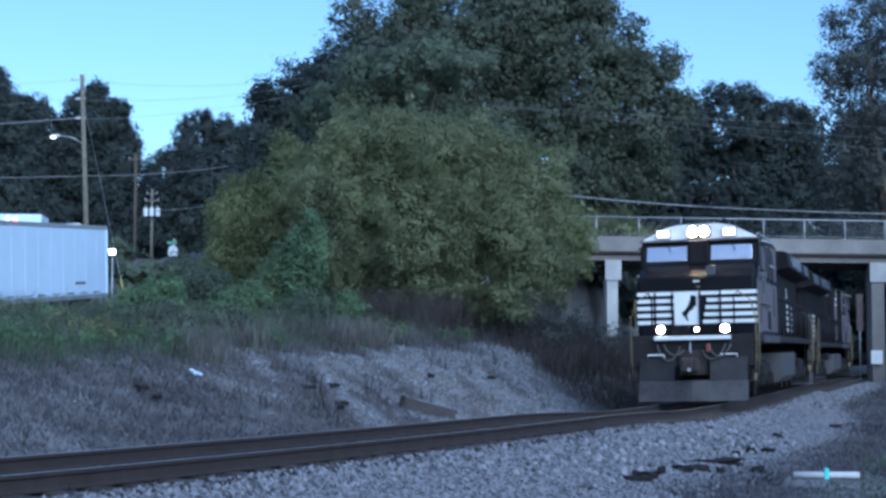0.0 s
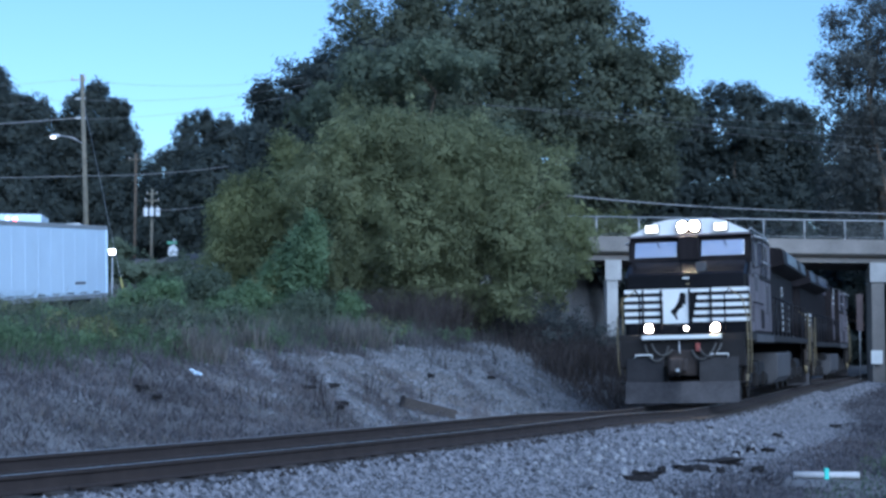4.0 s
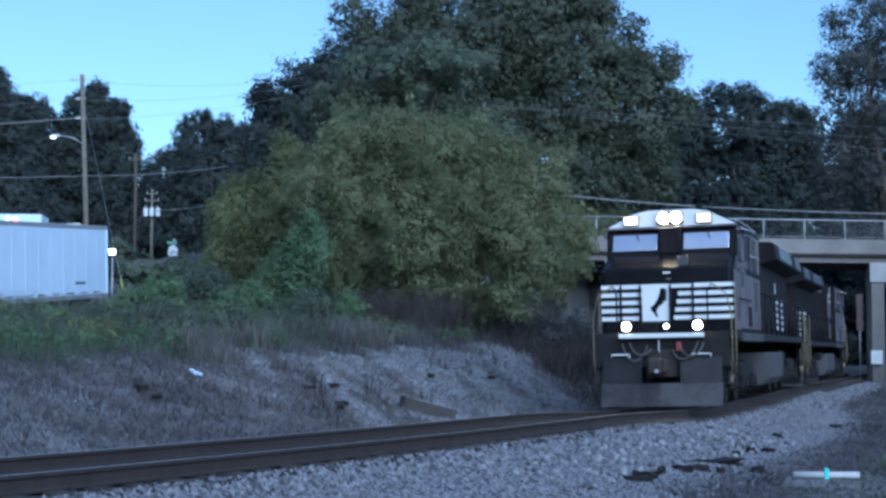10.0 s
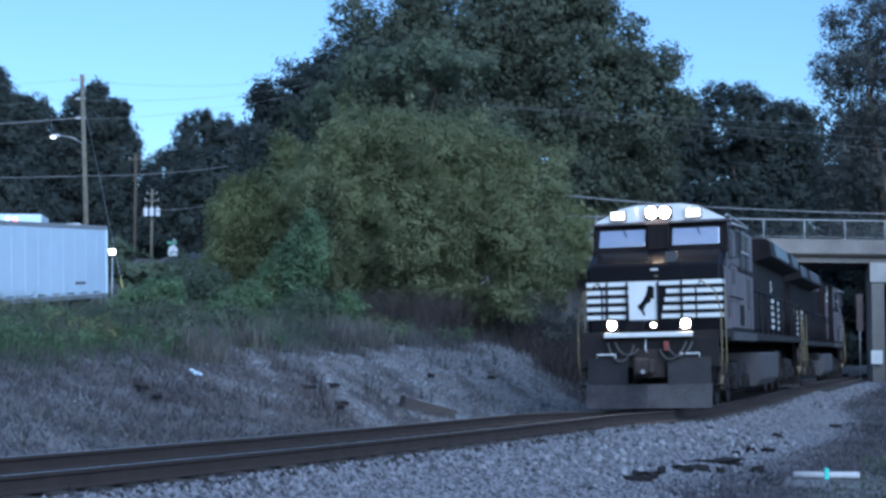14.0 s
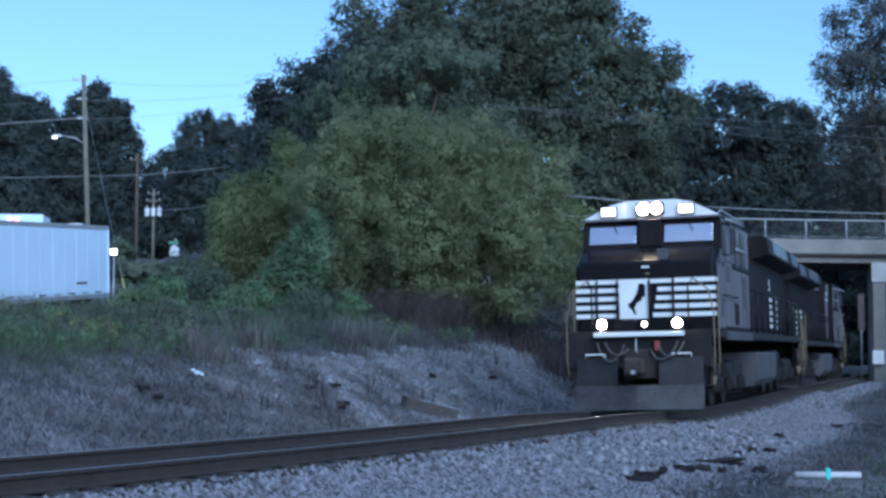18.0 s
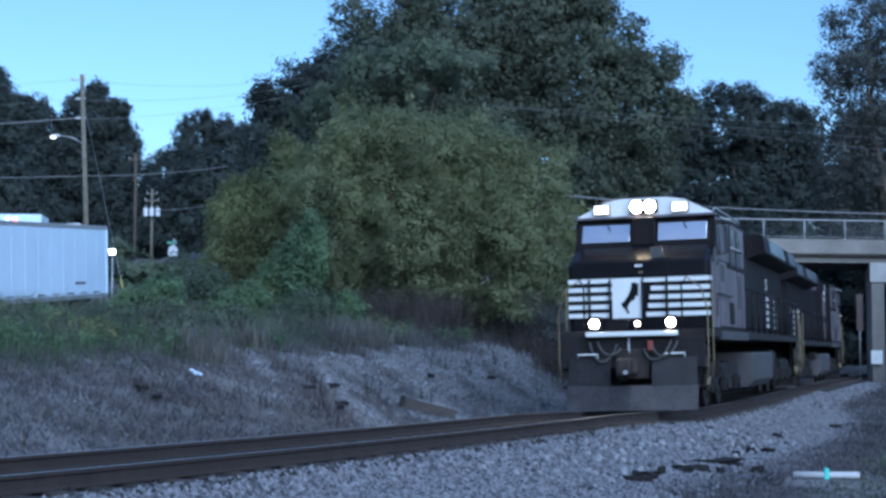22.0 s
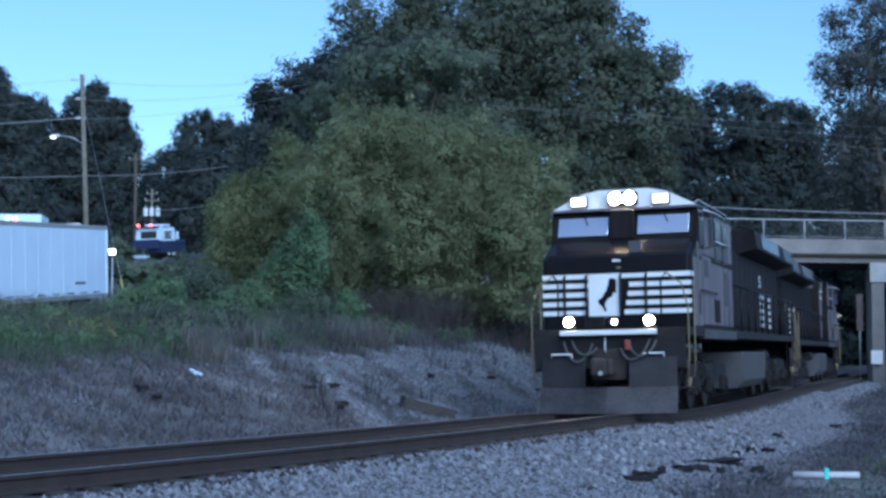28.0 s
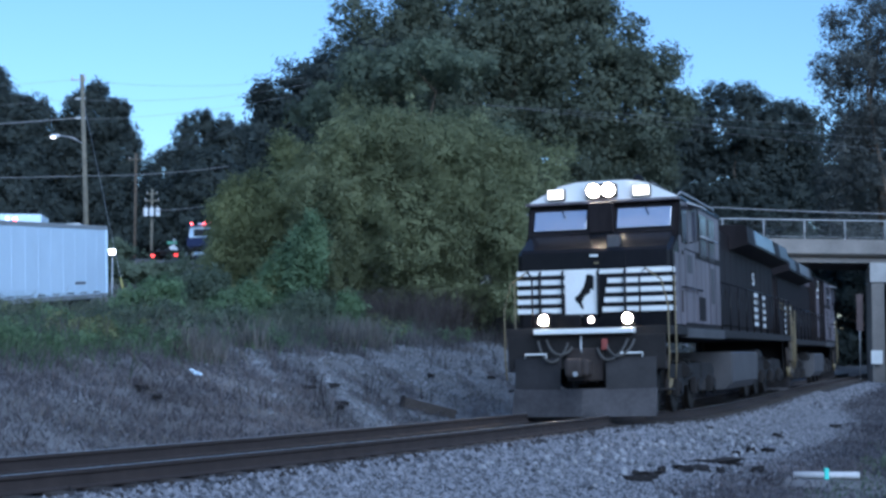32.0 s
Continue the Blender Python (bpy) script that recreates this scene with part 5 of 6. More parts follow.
        s, d = np.clip(s, -32, 13), np.clip(d, -20, -8.2)
        x, y = spot(s, d)
        weeds(nm, x, y, 0.42 + 0.1 * k, 0.042, 44000, rng, mt, lab, 0.26)
    n = 22000
    s, d = rng.uniform(-44, 6, n), -8.0 - 6.0 * rng.random(n) ** 1.2
    keep = np.sin(s * 0.9 + 2) + rng.normal(size=n) * 0.6 > -0.5
    x, y = spot(s[keep], d[keep])
    blades("dead_stalks", x, y, 0.62, 0.006, rng, M_BLADE_BROWN, "dead grey-brown stalks among the weeds", 0.25, "weeds")
    s, d = rng.uniform(-46, -16, 700), -10.0 - 9.0 * rng.random(700)
    x, y = spot(s, d)
    weeds("thicket_weeds", x, y, 0.8, 0.07, 24000, rng, LEAF_DEEP, "dull green weeds below the thicket")
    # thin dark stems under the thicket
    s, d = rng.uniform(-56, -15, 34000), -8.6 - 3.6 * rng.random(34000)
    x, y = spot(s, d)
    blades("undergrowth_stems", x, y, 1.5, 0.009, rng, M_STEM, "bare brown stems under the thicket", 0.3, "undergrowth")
    # brown scrub over the far end of the bank, down to the pier
    n = 46000
    s, d = rng.uniform(-62, -13, n), -12.5 + 9.6 * rng.random(n)
    keep = (s < -16.2 + (d + 4.67) * 1.44 + rng.normal(size=n) * 0.7) & (d > -12.5 + 2.5 * rng.random(n))
    s, d = s[keep], d[keep]
    x, y = spot(s, d)
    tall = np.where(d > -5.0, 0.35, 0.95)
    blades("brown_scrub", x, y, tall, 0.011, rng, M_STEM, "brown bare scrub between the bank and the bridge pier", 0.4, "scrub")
    s, d = rng.uniform(-60, -20, 420), -12.5 + 6.5 * rng.random(420)
    keep = s < -17.5 + (d + 4.67) * 1.44
    x, y = spot(s[keep], d[keep])
    weeds("dull_scrub", x, y, 1.5, 0.07, 22000, rng, LEAF_PURPLE, "dull brownish scrub below the end of the thicket", 0.45, "scrub")
    # flattened dead growth over the dark soil of the near verge
    n = 34000
    s, d = rng.uniform(-14, 11, n), 3.9 + 1.7 * rng.random(n) + 0.15 * rng.normal(size=n)
    keep = d > 3.5 + 0.06 * (s + 4)
    x, y = spot(s[keep], d[keep])
    keep = (np.abs(x - 0.25 * y) > 0.6) | (np.abs(y - 20.9) > 0.7)
    blades("trodden_weeds", x[keep], y[keep], 0.05, 0.016, rng, M_MAT, "dark trodden weeds on the soil of the verge", 1.6, "weeds")
    # rough growth on the slopes up to the road
    x, y = rng.uniform(-34, 9, 2600), rng.uniform(68, 108, 2600)
    keep = np.abs(road_near(x, y)[0]) > 4.0
    weeds("slope_scrub", x[keep], y[keep], 0.45, 0.13, 60000, rng, LEAF_DEEP, "rough green scrub on the slope below the road", 0.7, "scrub")
    x, y = rng.uniform(27, 70, 500), rng.uniform(60, 84, 500)
    weeds("slope_scrub", x, y, 1.1, 0.17, 8000, rng, LEAF_DEEP, "rough green scrub beside the bridge", 0.7, "scrub")
    x, y = rng.uniform(-12, 12, 12000), rng.uniform(-9, 13, 12000)
    keep = track_coords(x, y)[1] > 4.2
    blades("near_grass", x[keep], y[keep], 0.09, 0.008, rng, M_BLADE_GREEN, "short green grass where the viewer stands", 0.7)
    # rough dark growth along the verge, past the ballast
    s, d = rng.uniform(-60, 9, 52000), 3.5 + 5.0 * rng.random(52000) + 0.35 * rng.normal(size=52000)
    d = d - 0.9 * smooth(-14, -26, s)
    keep = d > 3.4 + 0.5 * smooth(-14, 2, s) - 0.9 * smooth(-14, -26, s)
    x, y = spot(s[keep], d[keep])
    # trodden flat round the pipe
    keep = (np.abs(x - 0.25 * y) > 0.75) | (np.abs(y - 20.2) > 1.9)
    x, y = x[keep], y[keep]
    blades("verge_weeds", x, y, 0.12, 0.013, rng, M_MAT, "low dark dead weeds between ballast and verge", 0.6, "weeds")
    s, d = rng.uniform(-60, 8, 700), 5.4 + 4.0 * rng.random(700)
    x, y = spot(s, d)
    keep = (np.abs(x - 0.25 * y) > 1.0) | (np.abs(y - 20.2) > 2.2)
    x, y = x[keep], y[keep]
    weeds("verge_weeds", x, y, 0.14, 0.035, 24000, rng, LEAF_DEEP, "low green weeds on the near verge", 0.3)
    # mown grass in the corner by the viewer, with dead leaves at its edge
    x, y = rng.uniform(3.2, 26, 80000), rng.uniform(13, 50, 80000)
    sd = track_coords(x, y)
    keep = sd[1] > 5.45 + rng.normal(size=80000) * 0.15
    blades("verge_grass", x[keep], y[keep], 0.09, 0.007, rng, M_BLADE_GREEN, "short green grass on the near verge", 0.7)
    keep = (sd[1] > 3.7 + rng.normal(size=80000) * 0.5) & (sd[1] < 9.0)
    blades("dead_grass", x[keep], y[keep], 0.06, 0.014, rng, M_MAT, "flattened dead grass at the verge's edge", 1.4)


build_ground_cover()
# ---------------------------------------------------------------- poles and wires
M_PORCELAIN = mat("glazed_insulator", (0.55, 0.55, 0.54), rough=0.3, var=0.1)
M_CAN = mat("pale_grey_transformer", (0.62, 0.64, 0.66), rough=0.5, var=0.12, scale=2, fine=14)
M_STREET_GLOW = glow("lit_street_lamp", (1.0, 0.97, 0.90), 3.0)
M_FLOOD_GLOW = glow("lit_flood_lamp", (1.0, 0.98, 0.92), 6.0)
M_RED_GLOW = glow("red_warning_light", (1.0, 0.10, 0.10), 6.0)
M_TAIL_GLOW = glow("red_tail_light", (1.0, 0.06, 0.05), 3.0)
M_BLUE_GLOW = glow("bluish_marker_light", (0.55, 0.65, 1.0), 1.6)
M_AMBER = mat("yellow_guy_guard", (0.50, 0.42, 0.12), rough=0.6, var=0.15)


def strand(a, b, sag, r=0.016, n=14):
    a, b = Vector(a), Vector(b)
    return rod([a.lerp(b, k / n) - Vector((0, 0, sag * 4 * (k / n) * (1 - k / n))) for k in range(n + 1)], r, 5)


def wire(a, b, sag, label, r=0.008, group="overhead wires"):
    ob = part("overhead_wire", strand(a, b, sag, r), M_WIRE)
    return tagged(ob, label, "wire", group)


def crossarm(t, z, half, off=0.0, n=3):
    c = part("crossarm", box(off - half, off + half, -0.06, 0.06, z - 0.06, z + 0.06, 0.01), M_POLE, t)
    for k in range(n):
        x = off - half + 0.1 + (2 * half - 0.2) * k / max(1, n - 1)
        part("insulator", rod([(x, 0, z + 0.06), (x, 0, z + 0.24)], 0.05, 8, 0.03), M_PORCELAIN, c)


def build_poles():
    # street-side pole with the lamp
    z0 = gz(-19.9, 85)
    h = 16.65 - z0
    t = thing("utility_pole", Matrix.Translation((-19.75, 85, z0)) @ Matrix.Rotation(-0.042, 4, "Y"), "tall weathered wooden utility pole with a lit street lamp", "utility pole")
    part("pole", rod([(0, 0, -0.5), (0, 0, h * 0.5), (0, 0, h)], 0.165, 10, 0.115), M_POLE, t)
    part("pole_cap", disc((0, 0, h), 0.12, 0.05, "z", 10), M_GALV, t)
    br = part("top_bracket", box(-0.62, 0.22, -0.04, 0.04, h - 0.32, h - 0.24, 0.01), M_GALV, t)
    for x in (-0.55, 0.18):
        part("insulator", rod([(x, 0, h - 0.24), (x, 0, h - 0.06)], 0.05, 8, 0.03), M_PORCELAIN, br)
    for z in (h - 1.35, h - 2.45):
        part("spool_bracket", box(-0.42, 0.15, -0.05, 0.05, z - 0.05, z + 0.05, 0.01), M_GALV, t)
    la = part("lamp_arm", rod([(0, 0, h - 3.95), (-0.6, -0.1, h - 3.55), (-1.35, -0.25, h - 3.42)], 0.035, 8), M_GALV, t)
    lh = part("lamp_head", box(-1.80, -1.25, -0.36, -0.14, h - 3.50, h - 3.36, 0.05), M_CAN, la)
    part("lamp_lens", box(-1.78, -1.52, -0.34, -0.16, h - 3.57, h - 3.49, 0.03), M_STREET_GLOW, lh, "lit street lamp lens")
    g = thing("guy_wire", None, "steel guy wire with a yellow guard", "guy wire")
    a, b = Vector((-20.15, 84.9, 14.95)), Vector((-15.0, 73.5, gz(-15.0, 73.5)))
    part("cable", rod([a, b], 0.009, 5), M_GALV, g)
    part("guard", rod([a.lerp(b, 0.80), b], 0.045, 6), M_AMBER, g)
    # a second pole further along the road
    z0 = gz(-30.4, 150)
    h = 20.6 - z0
    t = thing("utility_pole", Matrix.Translation((-30.4, 150, z0)), "thin brown wooden utility pole with one crossarm", "utility pole")
    part("pole", rod([(0, 0, -0.5), (0, 0, h)], 0.16, 8, 0.12), M_BARK, t)
    crossarm(t, h - 0.6, 0.75)
    # the transformer pole
    z0 = gz(-28.75, 150)
    h = 17.05 - z0
    t = thing("transformer_pole", Matrix.Translation((-28.75, 150, z0)), "wooden pole with three pale transformer cans", "utility pole")
    part("pole", rod([(0, 0, -0.5), (0, 0, h)], 0.15, 8, 0.12), M_POLE, t)
    crossarm(t, h - 0.45, 0.58)
    crossarm(t, h - 1.15, 0.72)
    for x in (-0.56, 0.03, 0.64):
        bm = disc((x, -0.32, h - 2.3), 0.235, 0.82, "z", 16, 0.03)
        can = part("transformer", bm, M_CAN, t, "pale grey transformer can")
        part("bushing", rod([(x, -0.32, h - 1.9), (x, -0.32, h - 1.62)], 0.05, 8, 0.03), M_PORCELAIN, can)
    # a pole among the trees that carries the line on
    for px, py, top in ((-3.2, 106.0, 21.8), (1.1, 103.0, 18.3)):
        z0 = gz(px, py)
        h = top - z0
        t = thing("utility_pole", Matrix.Translation((px, py, z0)), "wooden utility pole standing among the trees", "utility pole")
        part("pole", rod([(0, 0, -0.5), (0, 0, h)], 0.13, 8, 0.08), M_BARK, t)
        if py > 100:
            crossarm(t, h - 0.4, 1.1)
    for k in range(3):
        o = (k - 1) * 0.9
        wire((-20.3, 85, 16.4 - 1.1 * k), (-60, 86, 16.0 - 1.1 * k), 0.8, "thin overhead wire beside the street lamp pole")
        wire((-20.3, 85, 16.3 - 1.1 * k), (-3.2 + o, 106, 21.45), 0.9, "thin overhead wire rising to the trees")
        wire((-30.4 + o * 0.7, 150, 20.05), (-3.2 + o, 106, 21.45), 0.5, "thin overhead wire rising to the trees")
        wire((1.1 + o, 103, 18.05 - 0.02 * k), (60, 84 + o, 12.6 - 1.5 * k), 0.6, "thin overhead wire in front of the oak")
        wire((1.1 + o, 103, 18.05), (-3.2 + o, 106, 21.45), 0.1, "thin overhead wire between the poles")
    wire((-60, 84, 11.0), (-20.2, 85, 10.9), 0.3, "slack cable between the poles", 0.02)
    wire((-20.2, 85, 10.9), (-13.0, 92, 12.3), 0.15, "slack cable between the poles", 0.02)
    wire((-60, 84.5, 12.3), (-20.2, 85, 14.2), 0.3, "cable below the wires", 0.025)
    wire((5.6, 84, 9.85), (14.5, 85.0, 9.18), 0.06, "pale cable slung beside the bridge", 0.035)
    wire((14.5, 85.0, 9.18), (32.0, 86.0, 8.75), 0.10, "pale cable slung beside the bridge", 0.03)
    wire((-28.7, 149.8, 14.9), (-18.0, 142, 15.5), 0.3, "service cable from the transformer pole", 0.03)


build_poles()

# ---------------------------------------------------------------- roads
M_ASPHALT = mat("worn_asphalt", (0.055, 0.055, 0.058), rough=0.9, var=0.3, scale=1.2, fine=40, bump=0.2)


def build_road(line, name):
    pts = []
    for (ax, ay), (bx, by) in zip(line, line[1:]):
        n = max(2, int(math.hypot(bx - ax, by - ay) / 3))
        pts += [(ax + (bx - ax) * k / n, ay + (by - ay) * k / n) for k in range(n)]
    pts = [q for q in pts if not 6.5 < q[0] < 29.5]
    v = []
    for (ax, ay), (bx, by) in zip(pts, pts[1:]):
        d = math.hypot(bx - ax, by - ay) or 1
        nx, ny = (by - ay) / d * 3.4, -(bx - ax) / d * 3.4
        v += [(ax - nx, ay - ny, gz(ax - nx, ay - ny) + 0.05), (ax + nx, ay + ny, gz(ax + nx, ay + ny) + 0.05)]
    f = [(2 * k, 2 * k + 1, 2 * k + 3, 2 * k + 2) for k in range(len(v) // 2 - 1) if abs(v[2 * k][0] - v[2 * k + 2][0]) < 12]
    tagged(new(name, fast_mesh(name, v, f, M_ASPHALT)), "worn asphalt road above the railway", "road", kind="structure")


build_road(ROAD[2:], "road")
build_road(SIDE_ROAD, "road_side")

# ---------------------------------------------------------------- things round the trailer
# joints carry the same sky-blue tint as the panels
M_TRAILER_SEAM = mat("sky_tinted_panel_joint", (0.632, 0.78, 0.92), rough=0.5, var=0.1)
M_MARK = mat("dark_grey_marking", (0.10, 0.11, 0.13), rough=0.6, var=0.1)


def finish_trailer():
    t = bpy.data.objects["semi_trailer"]
    part("corner_post", box(-0.10, 0.015, -0.012, 0.1, 3.57, 6.20, 0.01), M_WHITE_PANEL, t)
    part("marking", box(-3.65, -2.5, 0.012, 0.0155, 3.98, 4.08), M_MARK, t, "small dark lettering bar")
    for k in range(9):
        part("side_marker", box(-0.9 - 1.45 * k - 0.75, -0.9 - 1.45 * k, 0.008, 0.0155, 3.61, 3.66), M_RUSTY if k % 2 == 0 else M_TRAILER_GREY, t)
    for k in range(11):
        part("panel_seam", box(-1.22 * (k + 1) - 0.012, -1.22 * (k + 1), 0.009, 0.016, 3.57, 6.19), M_TRAILER_SEAM, t)
    part("rear_door", box(0.0, 0.03, 0.08, 2.48, 3.6, 6.15, 0.01), M_WHITE_PANEL, t)
    z0 = gz(-16, 60)
    ax = part("bogie", box(-4.6, -1.2, 0.3, 2.25, 3.13, 3.38, 0.02), M_GRIME, t)
    for x in (-1.9, -3.2):
        for y in (0.32, 2.2):
            w = part("wheel", disc((x, y, z0 + 0.5), 0.5, 0.30, "y", 22, 0.05), M_RUBBER, ax)
            part("hub", disc((x, y - 0.16, z0 + 0.5), 0.2, 0.04, "y", 12), M_GALV, w)
    for y in (0.5, 2.0):
        part("landing_leg", box(-11.6, -11.45, y, y + 0.12, z0 + 0.55, 3.38, 0.01), M_GALV, t)
    part("underride_guard", box(-0.12, 0.0, 0.2, 2.35, z0 + 0.5, z0 + 0.62, 0.01), M_GALV, t)


finish_trailer()


def build_yard_things():
    # a second vehicle behind the trailer, of which the box's top shows
    z0 = gz(-23, 76)
    t = thing("box_truck", Matrix.Translation((-23.2, 76.0, z0)) @ Matrix.Rotation(radians(6), 4, "Z"), "white box truck with small lights parked behind the trailer", "truck")
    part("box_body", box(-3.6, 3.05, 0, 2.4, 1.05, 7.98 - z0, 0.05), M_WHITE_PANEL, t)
    part("chassis", box(-5.2, 3.0, 0.3, 2.1, 0.7, 1.05, 0.02), M_GRIME, t)
    part("cab", box(-5.5, -3.65, 0.1, 2.3, 0.75, 2.9, 0.15), M_WHITE_PANEL, t)
    for x in (-4.6, 1.6):
        for y in (0.25, 2.15):
            part("wheel", disc((x, y, 0.48), 0.48, 0.28, "y", 20, 0.04), M_RUBBER, t)
    part("marker_light", box(1.28, 1.48, -0.03, 0.0, 7.56 - z0, 7.86 - z0), M_BLUE_GLOW, t, "bluish white marker light")
    part("marker_light", box(1.66, 1.84, -0.03, 0.0, 7.56 - z0, 7.78 - z0), M_RED_GLOW, t, "red marker light")
    part("roof_vent", box(-0.2, 0.35, 0.4, 1.0, 7.98 - z0, 8.25 - z0, 0.03), M_CAN, t)
    t = thing("roof_vent", Matrix.Translation((-15.3, 62.8, 6.27)), "small grey vent on the trailer roof", "vent")
    part("hood", prism([(-0.35, 0.0), (-0.3, 0.12), (0.3, 0.12), (0.35, 0.0)], 0, 0.5, "y"), M_CAN, t)
    # flood lamp on a post beyond the trailer's end
    z0 = gz(-14.55, 67)
    t = thing("flood_lamp", Matrix.Translation((-14.55, 67, z0)), "bright white flood lamp on a thin steel post", "lamp")
    part("post", rod([(0, 0, -0.3), (0, 0, 5.3 - z0)], 0.035, 8), M_GALV, t)
    hd = part("lamp_housing", box(-0.16, 0.15, -0.06, 0.08, 5.33 - z0, 5.62 - z0, 0.03), M_GALV, t)
    part("lamp_glass", box(-0.14, 0.13, -0.075, -0.055, 5.36 - z0, 5.60 - z0, 0.01), M_FLOOD_GLOW, hd, "bright lamp glass")
    # street sign with a white cover below it
    z0 = gz(-21.8, 122)
    t = thing("street_sign", Matrix.Translation((-21.55, 122, z0)), "green street name sign on a steel post", "sign")
    part("post", rod([(0, 0, -0.2), (0, 0, 9.95 - z0)], 0.03, 8), M_GALV, t)
    part("blade", box(-0.58, 0.22, -0.02, 0.02, 9.66 - z0, 9.88 - z0, 0.005), mat("green_sign_face", (0.10, 0.32, 0.22), rough=0.4, var=0.1), t)
    part("blade", box(-0.02, 0.02, -0.5, 0.5, 9.88 - z0, 10.08 - z0, 0.005), M_CAN, t)
    t = thing("utility_pedestal", Matrix.Translation((-21.5, 121.3, z0)), "rounded white utility pedestal beside the sign", "cabinet")
    part("cover", prism([(-0.36, 0.0), (-0.36, 9.15 - z0), (-0.26, 9.38 - z0), (0.0, 9.52 - z0), (0.26, 9.38 - z0), (0.36, 9.15 - z0), (0.36, 0.0)], -0.3, 0.3, "y"), M_CAN, t)
    part("door", box(-0.28, 0.28, -0.32, -0.30, 0.2, 9.1 - z0, 0.01), M_CAN, t)


build_yard_things()

# ---------------------------------------------------------------- litter by the track
M_CHAR = mat("rotten_black_timber", (0.017, 0.015, 0.016), rough=0.95, var=0.4, scale=6, fine=40, bump=0.8, objects=0.3)
M_PVC = mat("dirty_white_pipe", (0.48, 0.47, 0.47), rough=0.5, var=0.2, scale=4, fine=30)
M_CYAN = mat("turquoise_paint", (0.08, 0.62, 0.52), rough=0.5, var=0.1)
M_PLANK = mat("weathered_brown_plank", (0.062, 0.052, 0.048), rough=0.9, var=0.35, scale=3, fine=24, bump=0.5)


def chunk(rng, lx, ly, lz):
    bm = bmesh.new()
    bmesh.ops.create_cube(bm, size=1.0)
    bmesh.ops.subdivide_edges(bm, edges=bm.edges, cuts=2, use_grid_fill=True)
    for v in bm.verts:
        v.co = Vector((v.co.x * lx * (1 + 0.3 * rng.normal()), v.co.y * ly * (1 + 0.3 * rng.normal()), v.co.z * lz * (1 + 0.3 * rng.normal())))
    return bm


def build_litter():
    rng = np.random.default_rng(21)
    for x, y, lx, ly, turn in ((2.73, 20.5, 0.32, 0.12, 4), (3.03, 21.3, 0.11, 0.07, 20), (3.40, 21.8, 0.24, 0.16, -24), (3.70, 22.1, 0.24, 0.11, 10), (4.18, 23.2, 0.58, 0.15, -8), (4.75, 24.8, 0.10, 0.08, 0), (5.18, 25.8, 0.11, 0.12, 30), (5.58, 26.3, 0.16, 0.20, 10), (3.95, 21.9, 0.10, 0.08, 0), (4.55, 22.2, 0.17, 0.10, -12), (6.81, 31.2, 0.14, 0.16, 0), (9.59, 37.5, 0.22, 0.14, 0), (2.53, 19.9, 0.34, 0.03, 10), (5.1, 30.3, 0.44, 0.03, -3)):
        ob = part("timber_scrap", chunk(rng, lx, ly, 0.10), M_CHAR, None, "", Matrix.Translation((x, y, gz(x, y) + 0.05)) @ Matrix.Rotation(radians(turn), 4, "Z"))
        tagged(ob, "broken piece of rotten black timber lying on the ballast", "debris", "timber scraps")
    t = thing("plastic_pipe", Matrix.Translation((5.34, 21.4, gz(5.34, 21.4) + 0.05)) @ Matrix.Rotation(radians(-5), 4, "Z"), "dirty white plastic pipe with a turquoise band", "pipe")
    part("tube", rod([(-0.45, 0, 0), (0.45, 0, 0.0)], 0.05, 12), M_PVC, t)
    part("band", box(-0.035, 0.03, -0.06, 0.02, -0.11, 0.10, 0.01), M_CYAN, t, "turquoise painted marker")
    t = thing("culvert_plank", Matrix.Translation((-0.27, 32.35, -0.06)) @ Matrix.Rotation(radians(4), 4, "Z") @ Matrix.Rotation(radians(14), 4, "Y"), "weathered brown plank lying in the ditch", "plank")
    part("board", box(-0.56, 0.56, -0.05, 0.05, -0.22, 0.10, 0.015), M_PLANK, t)
    part("split_edge", box(-0.30, 0.62, -0.055, 0.055, 0.098, 0.125, 0.006), M_RUBBLE, t, "pale dusty top edge")
    part("burnt_end", box(-0.66, -0.555, -0.07, 0.06, -0.12, 0.12, 0.02), M_CHAR, t, "blackened end")
    ob = part("white_litter", chunk(rng, 0.20, 0.07, 0.05), M_WHITE_PANEL, None, "", Matrix.Translation((-4.5, 27.8, gz(-4.5, 27.8) + 0.06)) @ Matrix.Rotation(0.4, 4, "Y"))
    tagged(ob, "white plastic litter on the bank", "litter")
    for x, y, l in ((-5.0, 25.35, 0.20), (-4.67, 25.0, 0.16), (-2.61, 29.95, 0.24), (-2.24, 31.3, 0.22), (-1.96, 29.7, 0.22), (-1.93, 28.9, 0.16), (-0.29, 36.8, 0.16), (1.27, 40.4, 0.18)):
        ob = part("black_scrap", chunk(rng, l * 0.9, 0.09, 0.07), M_CHAR, None, "", Matrix.Translation((x, y, gz(x, y) + 0.10)))
        tagged(ob, "black scrap of rubber lying on the bank", "debris", "scraps on the bank")
    for x, y, l in ((-4.16, 26.5, 0.09), (-0.21, 46.2, 0.20), (0.63, 41.6, 0.22), (0.9, 40.0, 0.16)):
        ob = part("pale_rock", chunk(rng, l, l * 0.7, l * 0.6), M_RUBBLE, None, "", Matrix.Translation((x, y, gz(x, y) + 0.05)))
        tagged(ob, "pale grey rock lying on the bank", "rock", "rocks on the bank")
